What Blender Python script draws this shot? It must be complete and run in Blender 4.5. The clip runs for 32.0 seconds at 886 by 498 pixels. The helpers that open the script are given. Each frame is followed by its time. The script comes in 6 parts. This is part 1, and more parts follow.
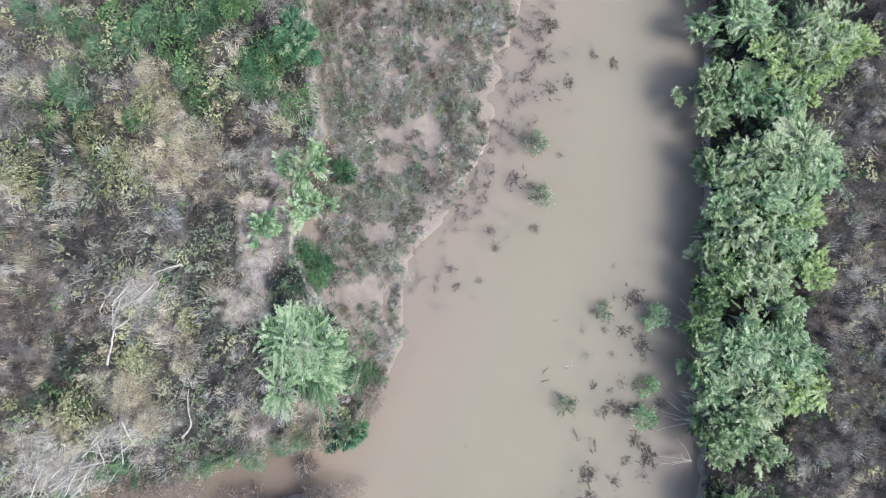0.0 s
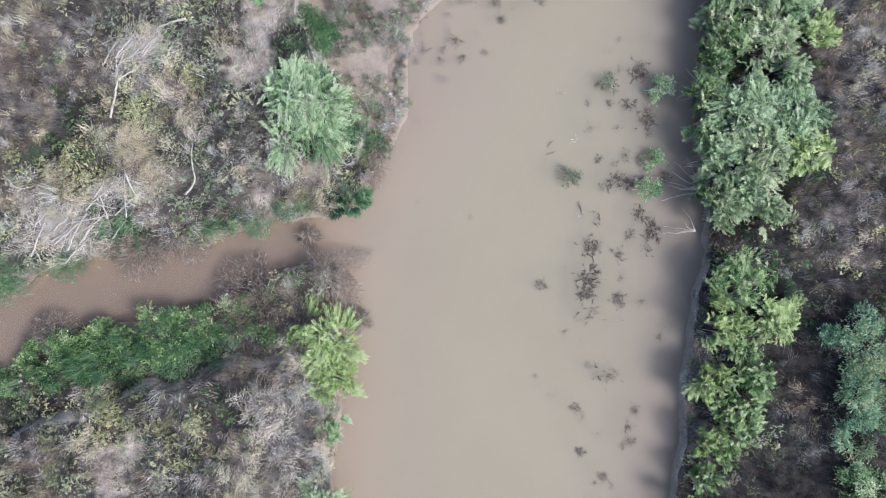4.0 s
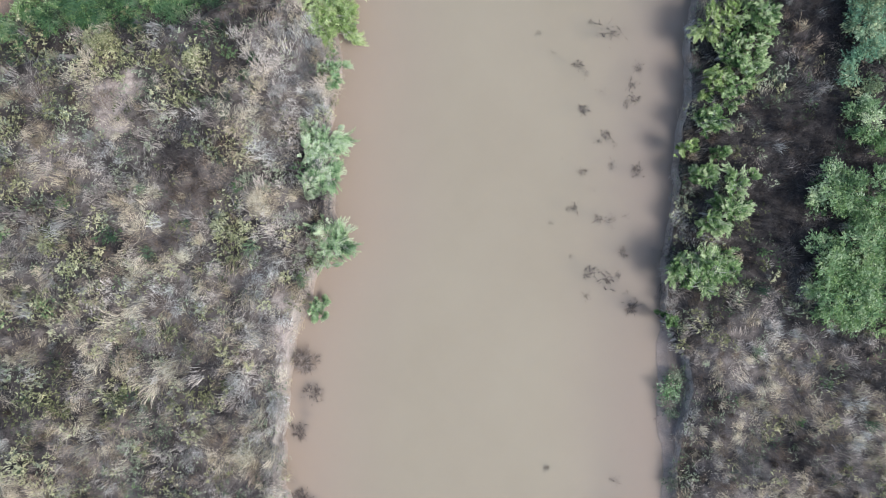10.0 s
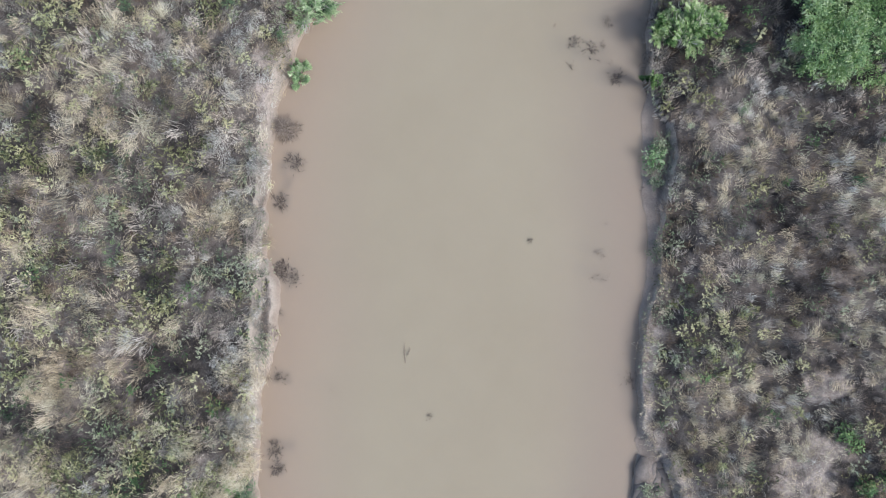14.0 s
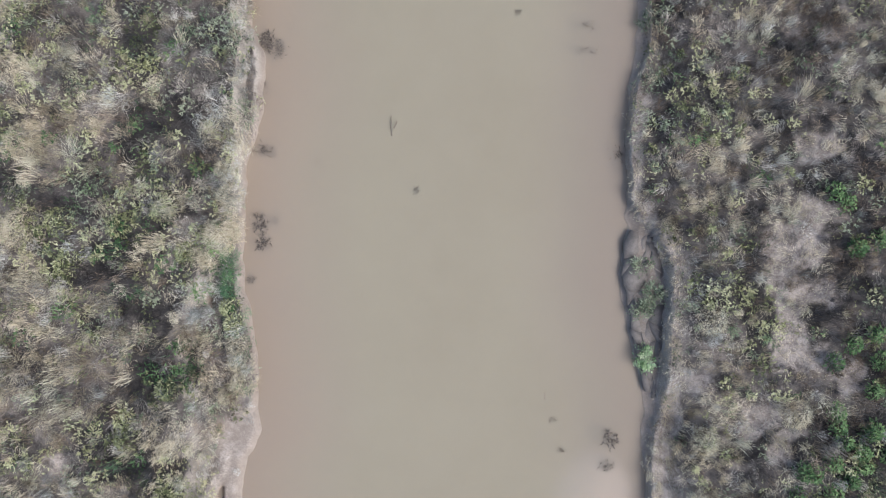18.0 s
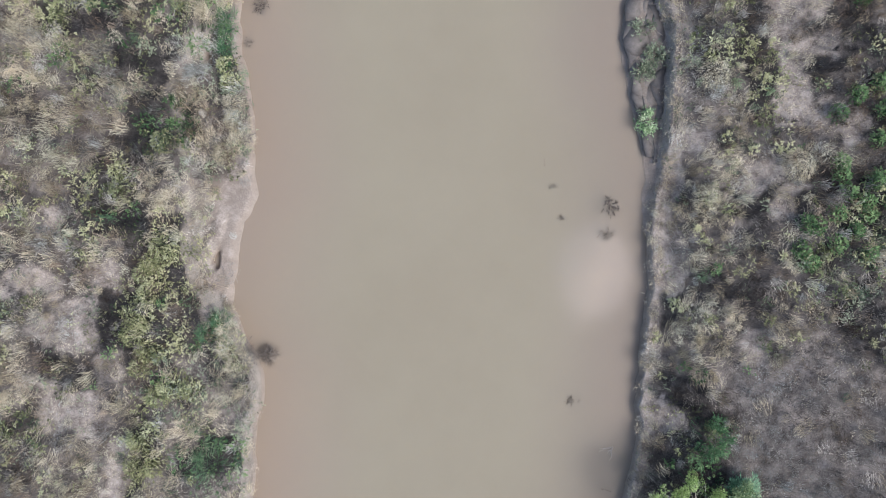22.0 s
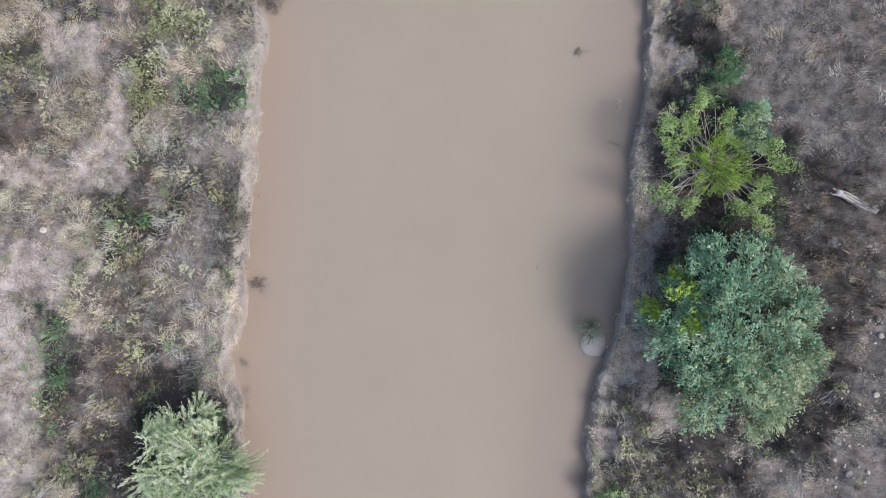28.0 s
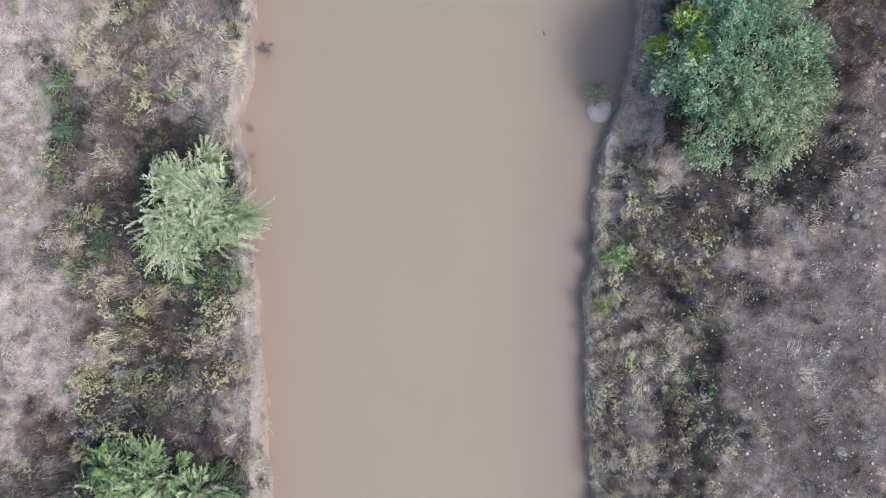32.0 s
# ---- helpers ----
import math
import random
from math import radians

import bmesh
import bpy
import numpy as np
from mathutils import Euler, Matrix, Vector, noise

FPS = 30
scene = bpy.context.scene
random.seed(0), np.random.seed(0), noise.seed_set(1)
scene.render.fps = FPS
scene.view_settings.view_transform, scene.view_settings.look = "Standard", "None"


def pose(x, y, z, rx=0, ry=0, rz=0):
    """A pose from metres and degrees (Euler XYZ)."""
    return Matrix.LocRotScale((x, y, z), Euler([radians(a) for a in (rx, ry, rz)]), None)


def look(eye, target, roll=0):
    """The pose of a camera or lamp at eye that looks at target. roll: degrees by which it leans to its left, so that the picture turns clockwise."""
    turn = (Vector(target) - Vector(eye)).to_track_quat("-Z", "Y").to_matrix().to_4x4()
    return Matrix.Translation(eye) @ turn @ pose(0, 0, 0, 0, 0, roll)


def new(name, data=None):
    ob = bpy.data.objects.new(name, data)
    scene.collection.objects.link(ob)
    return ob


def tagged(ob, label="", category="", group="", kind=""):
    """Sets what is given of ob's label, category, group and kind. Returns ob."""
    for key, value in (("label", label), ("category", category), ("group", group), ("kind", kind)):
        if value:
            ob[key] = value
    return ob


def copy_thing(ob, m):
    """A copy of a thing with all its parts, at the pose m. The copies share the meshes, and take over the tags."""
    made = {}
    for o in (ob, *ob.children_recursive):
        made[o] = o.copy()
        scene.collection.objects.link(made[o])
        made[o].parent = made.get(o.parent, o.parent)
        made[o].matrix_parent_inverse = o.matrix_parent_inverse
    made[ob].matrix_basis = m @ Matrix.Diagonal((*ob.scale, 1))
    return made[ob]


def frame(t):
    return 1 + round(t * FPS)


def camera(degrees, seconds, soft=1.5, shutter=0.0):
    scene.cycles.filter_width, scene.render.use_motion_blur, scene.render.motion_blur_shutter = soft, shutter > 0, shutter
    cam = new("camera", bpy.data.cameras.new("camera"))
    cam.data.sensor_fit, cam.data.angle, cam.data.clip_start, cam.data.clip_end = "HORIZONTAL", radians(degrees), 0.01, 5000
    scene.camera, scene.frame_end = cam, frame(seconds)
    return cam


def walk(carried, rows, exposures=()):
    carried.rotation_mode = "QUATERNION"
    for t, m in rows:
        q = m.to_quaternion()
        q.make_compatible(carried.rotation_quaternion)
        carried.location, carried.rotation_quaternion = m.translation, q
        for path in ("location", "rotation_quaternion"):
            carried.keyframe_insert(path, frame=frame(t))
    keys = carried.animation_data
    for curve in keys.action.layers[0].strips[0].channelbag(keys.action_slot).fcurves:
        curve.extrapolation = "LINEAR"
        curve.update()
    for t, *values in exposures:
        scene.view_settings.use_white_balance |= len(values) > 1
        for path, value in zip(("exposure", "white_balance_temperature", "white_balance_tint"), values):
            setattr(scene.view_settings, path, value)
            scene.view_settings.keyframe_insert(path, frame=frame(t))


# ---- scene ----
cam = camera(63.17, 32.0, 1.0)
PATH = [
    (0.0, 0.094, 0.450, 25.622, 0.131, -0.472, -0.585),
    (1.0, -0.049, -1.525, 25.608, 0.023, -0.583, -0.433),
    (2.0, -0.119, -3.506, 25.592, -0.075, -0.675, -0.336),
    (3.0, -0.192, -5.495, 25.574, -0.163, -0.749, -0.285),
    (4.0, -0.276, -7.475, 25.553, -0.242, -0.805, -0.263),
    (5.0, -0.364, -9.454, 25.529, -0.312, -0.846, -0.256),
    (6.0, -0.443, -11.440, 25.502, -0.373, -0.871, -0.249),
    (7.0, -0.500, -13.439, 25.473, -0.427, -0.883, -0.239),
    (8.0, -0.520, -15.446, 25.440, -0.472, -0.881, -0.222),
    (9.0, -0.493, -17.457, 25.405, -0.511, -0.868, -0.202),
    (10.0, -0.414, -19.468, 25.366, -0.543, -0.844, -0.181),
    (11.0, -0.287, -21.479, 25.326, -0.568, -0.811, -0.163),
    (12.0, -0.123, -23.489, 25.282, -0.588, -0.769, -0.151),
    (13.0, 0.062, -25.495, 25.237, -0.603, -0.720, -0.145),
    (14.0, 0.250, -27.493, 25.190, -0.613, -0.664, -0.144),
    (15.0, 0.425, -29.477, 25.142, -0.618, -0.603, -0.143),
    (16.0, 0.579, -31.450, 25.092, -0.619, -0.537, -0.138),
    (17.0, 0.705, -33.417, 25.042, -0.617, -0.469, -0.125),
    (18.0, 0.804, -35.391, 24.993, -0.612, -0.398, -0.099),
    (19.0, 0.876, -37.385, 24.944, -0.604, -0.326, -0.059),
    (20.0, 0.926, -39.407, 24.896, -0.594, -0.255, -0.006),
    (21.0, 0.956, -41.456, 24.850, -0.583, -0.184, 0.058),
    (22.0, 0.968, -43.519, 24.807, -0.570, -0.116, 0.127),
    (23.0, 0.967, -45.576, 24.768, -0.557, -0.051, 0.195),
    (24.0, 0.959, -47.608, 24.734, -0.543, 0.010, 0.255),
    (25.0, 0.950, -49.608, 24.704, -0.530, 0.065, 0.303),
    (26.0, 0.945, -51.582, 24.682, -0.517, 0.114, 0.339),
    (27.0, 0.945, -53.549, 24.666, -0.505, 0.155, 0.367),
    (28.0, 0.944, -55.526, 24.659, -0.495, 0.188, 0.396),
    (29.0, 0.935, -57.521, 24.662, -0.486, 0.211, 0.436),
    (30.0, 0.915, -59.527, 24.676, -0.481, 0.223, 0.494),
    (31.0, 0.886, -61.540, 24.702, -0.478, 0.223, 0.564),
    (32.0, 0.810, -63.552, 24.741, -0.478, 0.210, 0.607),
]
walk(cam, [(t, pose(x, y, z, rx, ry, rz)) for t, x, y, z, rx, ry, rz in PATH],
     [(0, 0.55, 6150, 5.5), (6, 0.46, 6260, 9.5), (12, 0.37, 6370, 7), (20, 0.24, 6380, 6.5), (32, 0.32, 6340, 12.5)])

# ---------------------------------------------------------------- light
world = bpy.data.worlds.new("sky")
scene.world = world
world.use_nodes = True
sky = world.node_tree.nodes.new("ShaderNodeTexSky")
sky.sky_type, sky.sun_disc = "NISHITA", False
SUN_HEIGHT, SUN_TURN = 51.0, 116.0  # degrees above the horizon; degrees clockwise from +y
sky.sun_elevation, sky.sun_rotation = radians(SUN_HEIGHT), radians(SUN_TURN)
sky.air_density, sky.dust_density = 1.0, 3.0
world.node_tree.links.new(sky.outputs[0], world.node_tree.nodes["Background"].inputs[0])
world.node_tree.nodes["Background"].inputs[1].default_value = 0.172
sun_data = bpy.data.lights.new("sun", "SUN")
sun_data.energy, sun_data.angle, sun_data.color = 2.45, radians(17), (1.0, 0.98, 0.975)
sun = new("sun", sun_data)
sun.matrix_world = look((math.sin(radians(SUN_TURN)), math.cos(radians(SUN_TURN)), math.tan(radians(SUN_HEIGHT))), (0, 0, 0))

rng = np.random.default_rng(7)


# ---------------------------------------------------------------- materials
def material(name, rough=0.8):
    m = bpy.data.materials.new(name)
    m.use_nodes = True
    nt = m.node_tree
    b = nt.nodes["Principled BSDF"]
    b.inputs["Roughness"].default_value = rough
    b.inputs["Specular IOR Level"].default_value = 0.25
    return m, nt, b


def ramp(nt, source, stops):
    r = nt.nodes.new("ShaderNodeValToRGB")
    e = r.color_ramp.elements
    while len(e) < len(stops):
        e.new(0.5)
    for k, (p, c) in enumerate(stops):
        e[k].position, e[k].color = p, (*c, 1)
    nt.links.new(source, r.inputs[0])
    return r.outputs[0]


def noise_node(nt, scale, detail=4.0, rough=0.6, coord=None):
    if coord is None:
        coord = nt.nodes.new("ShaderNodeNewGeometry").outputs["Position"]
    n = nt.nodes.new("ShaderNodeTexNoise")
    n.inputs["Scale"].default_value, n.inputs["Detail"].default_value, n.inputs["Roughness"].default_value = scale, detail, rough
    nt.links.new(coord, n.inputs["Vector"])
    return n.outputs["Fac"]


def mix(nt, fac, a, b, kind="MIX"):
    n = nt.nodes.new("ShaderNodeMix")
    n.data_type, n.blend_type = "RGBA", kind
    for k, v in ((0, fac), (6, a), (7, b)):
        if hasattr(v, "is_linked"):
            nt.links.new(v, n.inputs[k])
        elif k == 0:
            n.inputs[0].default_value = v
        else:
            n.inputs[k].default_value = (*v, 1)
    return n.outputs[2]


def calc(nt, op, a, b=0.0, c=0.0, clamp=False):
    n = nt.nodes.new("ShaderNodeMath")
    n.operation, n.use_clamp = op, clamp
    for k, v in enumerate((a, b, c)):
        if hasattr(v, "is_linked"):
            nt.links.new(v, n.inputs[k])
        else:
            n.inputs[k].default_value = v
    return n.outputs[0]


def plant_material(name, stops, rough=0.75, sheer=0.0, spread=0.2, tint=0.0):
    """Foliage: the plant's own tone and each leaf's own tone choose a colour."""
    m, nt, b = material(name, rough)
    tone = nt.nodes.new("ShaderNodeAttribute")
    tone.attribute_name = "tone"
    own = nt.nodes.new("ShaderNodeNewGeometry").outputs["Random Per Island"]
    v = calc(nt, "ADD", calc(nt, "MULTIPLY", tone.outputs["Fac"], 1 - spread), calc(nt, "MULTIPLY", own, spread))
    col = ramp(nt, v, stops)
    if tint:
        # stands differ: some weathered to pinkish beige, some to blue-grey
        hue = ramp(nt, noise_node(nt, 0.75, 3, 0.6), [(0.38, (1 - 0.08 * tint, 1.0 - 0.02 * tint, 1.0)), (0.5, (1.0, 0.99, 0.975)), (0.62, (1.0, 1 - 0.05 * tint, 1 - 0.09 * tint))])
        col = mix(nt, 1.0, col, hue, "MULTIPLY")
    nt.links.new(col, b.inputs["Base Color"])
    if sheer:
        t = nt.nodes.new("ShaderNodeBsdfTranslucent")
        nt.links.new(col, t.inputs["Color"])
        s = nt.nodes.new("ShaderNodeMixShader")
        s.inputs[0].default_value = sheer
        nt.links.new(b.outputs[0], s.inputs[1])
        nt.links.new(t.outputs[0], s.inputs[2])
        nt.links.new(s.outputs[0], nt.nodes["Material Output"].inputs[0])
    return m


def solid_material(name, dark, light, scale=6.0, rough=0.85, bump=0.3):
    m, nt, b = material(name, rough)
    n1, n2 = noise_node(nt, scale, 5), noise_node(nt, scale * 9, 3)
    v = calc(nt, "ADD", calc(nt, "MULTIPLY", n1, 0.6), calc(nt, "MULTIPLY", n2, 0.4))
    nt.links.new(ramp(nt, v, [(0.35, dark), (0.65, light)]), b.inputs["Base Color"])
    k = nt.nodes.new("ShaderNodeBump")
    k.inputs["Strength"].default_value, k.inputs["Distance"].default_value = bump, 0.02
    nt.links.new(v, k.inputs["Height"])
    nt.links.new(k.outputs[0], b.inputs["Normal"])
    return m


def soil_material():
    m, nt, b = material("soil", 0.95)
    pos = nt.nodes.new("ShaderNodeNewGeometry")
    xyz = nt.nodes.new("ShaderNodeSeparateXYZ")
    nt.links.new(pos.outputs["Position"], xyz.inputs[0])
    big, mid, fine = noise_node(nt, 0.45, 4), noise_node(nt, 2.6, 5, 0.7), noise_node(nt, 22, 4, 0.75)
    v = calc(nt, "ADD", calc(nt, "MULTIPLY", mid, 0.55), calc(nt, "MULTIPLY", fine, 0.45))
    # near-black low stops put the shade between plants into the soil colour
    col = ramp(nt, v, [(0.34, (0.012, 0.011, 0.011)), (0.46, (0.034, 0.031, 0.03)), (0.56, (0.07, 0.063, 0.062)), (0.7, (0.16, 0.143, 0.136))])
    pale = ramp(nt, fine, [(0.3, (0.23, 0.2, 0.178)), (0.7, (0.43, 0.385, 0.345))])
    bare = nt.nodes.new("ShaderNodeAttribute")
    bare.attribute_name = "bare"
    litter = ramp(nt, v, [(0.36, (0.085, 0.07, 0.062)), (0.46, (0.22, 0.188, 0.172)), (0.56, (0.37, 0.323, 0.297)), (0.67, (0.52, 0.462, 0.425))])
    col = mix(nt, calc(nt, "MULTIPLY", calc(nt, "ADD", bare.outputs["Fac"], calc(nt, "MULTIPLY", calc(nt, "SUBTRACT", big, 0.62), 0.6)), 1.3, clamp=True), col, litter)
    # bare clay where the bank is steep
    up = nt.nodes.new("ShaderNodeSeparateXYZ")
    nt.links.new(pos.outputs["Normal"], up.inputs[0])
    steep = calc(nt, "MULTIPLY", calc(nt, "SUBTRACT", 0.84, up.outputs[2], clamp=True), 7, clamp=True)
    col = mix(nt, calc(nt, "MULTIPLY", steep, calc(nt, "MULTIPLY", calc(nt, "SUBTRACT", noise_node(nt, 0.8, 3), 0.3, clamp=True), 3.5, clamp=True)), col, pale)
    # mud, wet near the water
    mud = ramp(nt, v, [(0.3, (0.19, 0.155, 0.132)), (0.55, (0.29, 0.24, 0.208)), (0.75, (0.37, 0.318, 0.282))])
    low = calc(nt, "ADD", xyz.outputs[2], calc(nt, "MULTIPLY", calc(nt, "SUBTRACT", mid, 0.5), 0.25))
    wet = calc(nt, "SUBTRACT", 1.0, calc(nt, "MULTIPLY", calc(nt, "SUBTRACT", low, 0.1), 4.5, clamp=True), clamp=True)
    silt = ramp(nt, calc(nt, "ADD", xyz.outputs[2], 0.75), [(0.05, (0.36, 0.325, 0.265)), (0.4, (0.37, 0.31, 0.24)), (0.66, (0.35, 0.275, 0.21)), (0.74, (0.3, 0.24, 0.19))])
    under = calc(nt, "MULTIPLY", calc(nt, "SUBTRACT", 0.02, xyz.outputs[2], clamp=True), 30, clamp=True)
    mud = mix(nt, under, mud, silt)
    bar = calc(nt, "SUBTRACT", bare.outputs["Fac"], 1.0, clamp=True)
    mud = mix(nt, bar, mud, (0.8, 0.74, 0.74))
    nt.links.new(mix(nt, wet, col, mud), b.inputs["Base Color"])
    nt.links.new(calc(nt, "SUBTRACT", 0.95, calc(nt, "MULTIPLY", wet, 0.4)), b.inputs["Roughness"])
    k = nt.nodes.new("ShaderNodeBump")
    k.inputs["Strength"].default_value, k.inputs["Distance"].default_value = 0.6, 0.04
    nt.links.new(v, k.inputs["Height"])
    nt.links.new(k.outputs[0], b.inputs["Normal"])
    return m


def water_material():
    """Silty water: mostly its own mud colour, a little clear, and glossy on top."""
    m, nt, b = material("silty_water", 0.1)
    big = noise_node(nt, 0.16, 3, 0.5)
    mid = noise_node(nt, 0.9, 4, 0.55)
    v = calc(nt, "ADD", calc(nt, "MULTIPLY", big, 0.7), calc(nt, "MULTIPLY", mid, 0.3))
    col = ramp(nt, v, [(0.3, (0.334, 0.301, 0.235)), (0.5, (0.354, 0.322, 0.253)), (0.7, (0.37, 0.339, 0.267))])
    # lens colour falloff put into the water: pinker and darker towards the banks
    rim = nt.nodes.new("ShaderNodeAttribute")
    rim.attribute_name = "rim"
    col = mix(nt, calc(nt, "MULTIPLY", rim.outputs["Fac"], calc(nt, "ADD", 0.5, big)), col, (0.335, 0.286, 0.246))
    brown = nt.nodes.new("ShaderNodeAttribute")
    brown.attribute_name = "brown"
    silt = ramp(nt, brown.outputs["Fac"], [(0.0, (0.37, 0.3, 0.235)), (0.4, (0.35, 0.265, 0.205)), (0.8, (0.23, 0.178, 0.152))])
    col = mix(nt, calc(nt, "MULTIPLY", brown.outputs["Fac"], 1.5, clamp=True), col, silt)
    nt.links.new(col, b.inputs["Base Color"])
    b.inputs["IOR"].default_value = 1.33
    b.inputs["Specular IOR Level"].default_value = 0.5
    k = nt.nodes.new("ShaderNodeBump")
    k.inputs["Strength"].default_value, k.inputs["Distance"].default_value = 0.12, 0.02
    nt.links.new(noise_node(nt, 1.6, 4, 0.6), k.inputs["Height"])
    nt.links.new(k.outputs[0], b.inputs["Normal"])
    clear = nt.nodes.new("ShaderNodeBsdfTransparent")
    clear.inputs[0].default_value = (0.93, 0.87, 0.8, 1)
    s = nt.nodes.new("ShaderNodeMixShader")
    s.inputs[0].default_value = 0.42
    nt.links.new(b.outputs[0], s.inputs[1])
    nt.links.new(clear.outputs[0], s.inputs[2])
    nt.links.new(s.outputs[0], nt.nodes["Material Output"].inputs[0])
    return m


SOIL, WATER = soil_material(), water_material()
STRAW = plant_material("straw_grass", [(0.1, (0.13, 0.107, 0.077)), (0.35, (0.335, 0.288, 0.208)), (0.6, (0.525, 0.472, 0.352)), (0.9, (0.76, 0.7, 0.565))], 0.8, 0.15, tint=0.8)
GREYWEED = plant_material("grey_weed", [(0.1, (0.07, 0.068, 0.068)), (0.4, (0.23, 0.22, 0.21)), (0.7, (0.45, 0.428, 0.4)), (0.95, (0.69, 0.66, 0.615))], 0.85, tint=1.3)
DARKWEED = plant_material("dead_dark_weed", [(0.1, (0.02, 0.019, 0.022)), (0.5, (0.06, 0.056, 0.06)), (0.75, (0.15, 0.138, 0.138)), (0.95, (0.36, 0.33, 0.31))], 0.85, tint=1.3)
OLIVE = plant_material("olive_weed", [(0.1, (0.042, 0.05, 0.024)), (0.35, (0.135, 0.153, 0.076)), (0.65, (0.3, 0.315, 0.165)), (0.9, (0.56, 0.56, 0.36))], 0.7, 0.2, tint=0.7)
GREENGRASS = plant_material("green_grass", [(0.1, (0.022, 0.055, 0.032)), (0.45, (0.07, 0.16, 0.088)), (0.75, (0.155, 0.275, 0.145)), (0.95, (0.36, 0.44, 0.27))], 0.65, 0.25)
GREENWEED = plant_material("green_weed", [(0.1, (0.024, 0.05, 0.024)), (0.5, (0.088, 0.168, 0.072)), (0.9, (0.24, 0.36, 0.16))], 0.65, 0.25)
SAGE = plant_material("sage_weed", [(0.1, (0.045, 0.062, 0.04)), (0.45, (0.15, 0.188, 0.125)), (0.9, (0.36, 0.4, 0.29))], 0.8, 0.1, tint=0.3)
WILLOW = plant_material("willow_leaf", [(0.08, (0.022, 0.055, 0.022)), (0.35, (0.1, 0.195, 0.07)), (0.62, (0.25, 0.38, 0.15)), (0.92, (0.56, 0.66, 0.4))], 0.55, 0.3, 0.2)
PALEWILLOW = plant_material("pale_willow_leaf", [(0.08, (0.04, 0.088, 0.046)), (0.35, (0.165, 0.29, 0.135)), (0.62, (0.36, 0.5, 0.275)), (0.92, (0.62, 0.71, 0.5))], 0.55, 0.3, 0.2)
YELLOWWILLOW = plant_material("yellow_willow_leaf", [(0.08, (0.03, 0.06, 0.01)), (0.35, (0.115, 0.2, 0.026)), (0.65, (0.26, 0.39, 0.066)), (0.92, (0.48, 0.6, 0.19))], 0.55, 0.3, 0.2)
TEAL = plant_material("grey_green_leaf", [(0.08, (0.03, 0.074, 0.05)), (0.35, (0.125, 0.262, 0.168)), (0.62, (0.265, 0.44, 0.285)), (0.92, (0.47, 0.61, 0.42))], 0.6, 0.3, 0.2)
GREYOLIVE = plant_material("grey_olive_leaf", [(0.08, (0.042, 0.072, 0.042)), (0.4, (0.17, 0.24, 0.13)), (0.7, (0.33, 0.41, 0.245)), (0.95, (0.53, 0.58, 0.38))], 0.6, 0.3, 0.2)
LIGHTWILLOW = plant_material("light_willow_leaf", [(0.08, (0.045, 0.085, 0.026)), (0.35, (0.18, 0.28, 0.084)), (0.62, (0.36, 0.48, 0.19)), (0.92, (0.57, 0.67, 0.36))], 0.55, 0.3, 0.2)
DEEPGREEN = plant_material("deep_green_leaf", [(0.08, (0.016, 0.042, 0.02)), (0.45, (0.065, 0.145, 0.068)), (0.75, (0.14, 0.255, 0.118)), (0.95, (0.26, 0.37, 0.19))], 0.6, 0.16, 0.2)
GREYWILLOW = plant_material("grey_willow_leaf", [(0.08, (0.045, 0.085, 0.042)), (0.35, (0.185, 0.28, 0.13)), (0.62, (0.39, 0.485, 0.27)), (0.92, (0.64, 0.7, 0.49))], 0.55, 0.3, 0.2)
BROWNTWIG = plant_material("dead_brown_twig", [(0.1, (0.04, 0.033, 0.03)), (0.55, (0.135, 0.111, 0.098)), (0.95, (0.33, 0.285, 0.25))], 0.9)
BROWNWEED = plant_material("dead_brown_weed", [(0.1, (0.035, 0.025, 0.02)), (0.45, (0.11, 0.082, 0.064)), (0.7, (0.24, 0.19, 0.15)), (0.95, (0.5, 0.43, 0.35))], 0.85, tint=0.8)
BARK = solid_material("bark", (0.1, 0.08, 0.065), (0.25, 0.21, 0.18), 12)
DRIFTWOOD = solid_material("driftwood", (0.3, 0.27, 0.245), (0.56, 0.52, 0.48), 9)
OLDWOOD = solid_material("weathered_wood", (0.13, 0.12, 0.115), (0.36, 0.34, 0.32), 16, 0.9, 0.5)
STONE = solid_material("pale_stone", (0.38, 0.35, 0.31), (0.62, 0.58, 0.53), 14)
MUDBLOCK = solid_material("wet_grey_mud", (0.27, 0.255, 0.24), (0.35, 0.33, 0.31), 5, 0.6, 0.15)
MUD = solid_material("drying_mud", (0.11, 0.098, 0.094), (0.19, 0.17, 0.163), 5, 0.6, 0.2)


# ---------------------------------------------------------------- mesh helpers
def mesh_obj(name, verts, tris, mat, parent=None, label="", tone=None):
    verts, tris = np.asarray(verts, np.float32).reshape(-1, 3), np.asarray(tris, np.int32).reshape(-1, 3)
    me = bpy.data.meshes.new(name)
    me.vertices.add(len(verts))
    me.vertices.foreach_set("co", verts.ravel())
    me.loops.add(tris.size)
    me.loops.foreach_set("vertex_index", tris.ravel())
    me.polygons.add(len(tris))
    me.polygons.foreach_set("loop_start", np.arange(0, tris.size, 3, dtype=np.int32))
    me.update(calc_edges=True)
    if tone is not None:
        a = me.attributes.new("tone", "FLOAT", "POINT")
        a.data.foreach_set("value", np.asarray(tone, np.float32).ravel())
    me.materials.append(mat)
    ob = new(name, me)
    if parent is not None:
        ob.parent = parent
    if label:
        ob["label"] = label
    return ob


def empty(name, x, y, z):
    ob = new(name)
    ob.empty_display_size = 0.2
    ob.location = (x, y, z)
    return ob


def unit(v):
    return v / np.maximum(np.linalg.norm(v, axis=-1, keepdims=True), 1e-6)


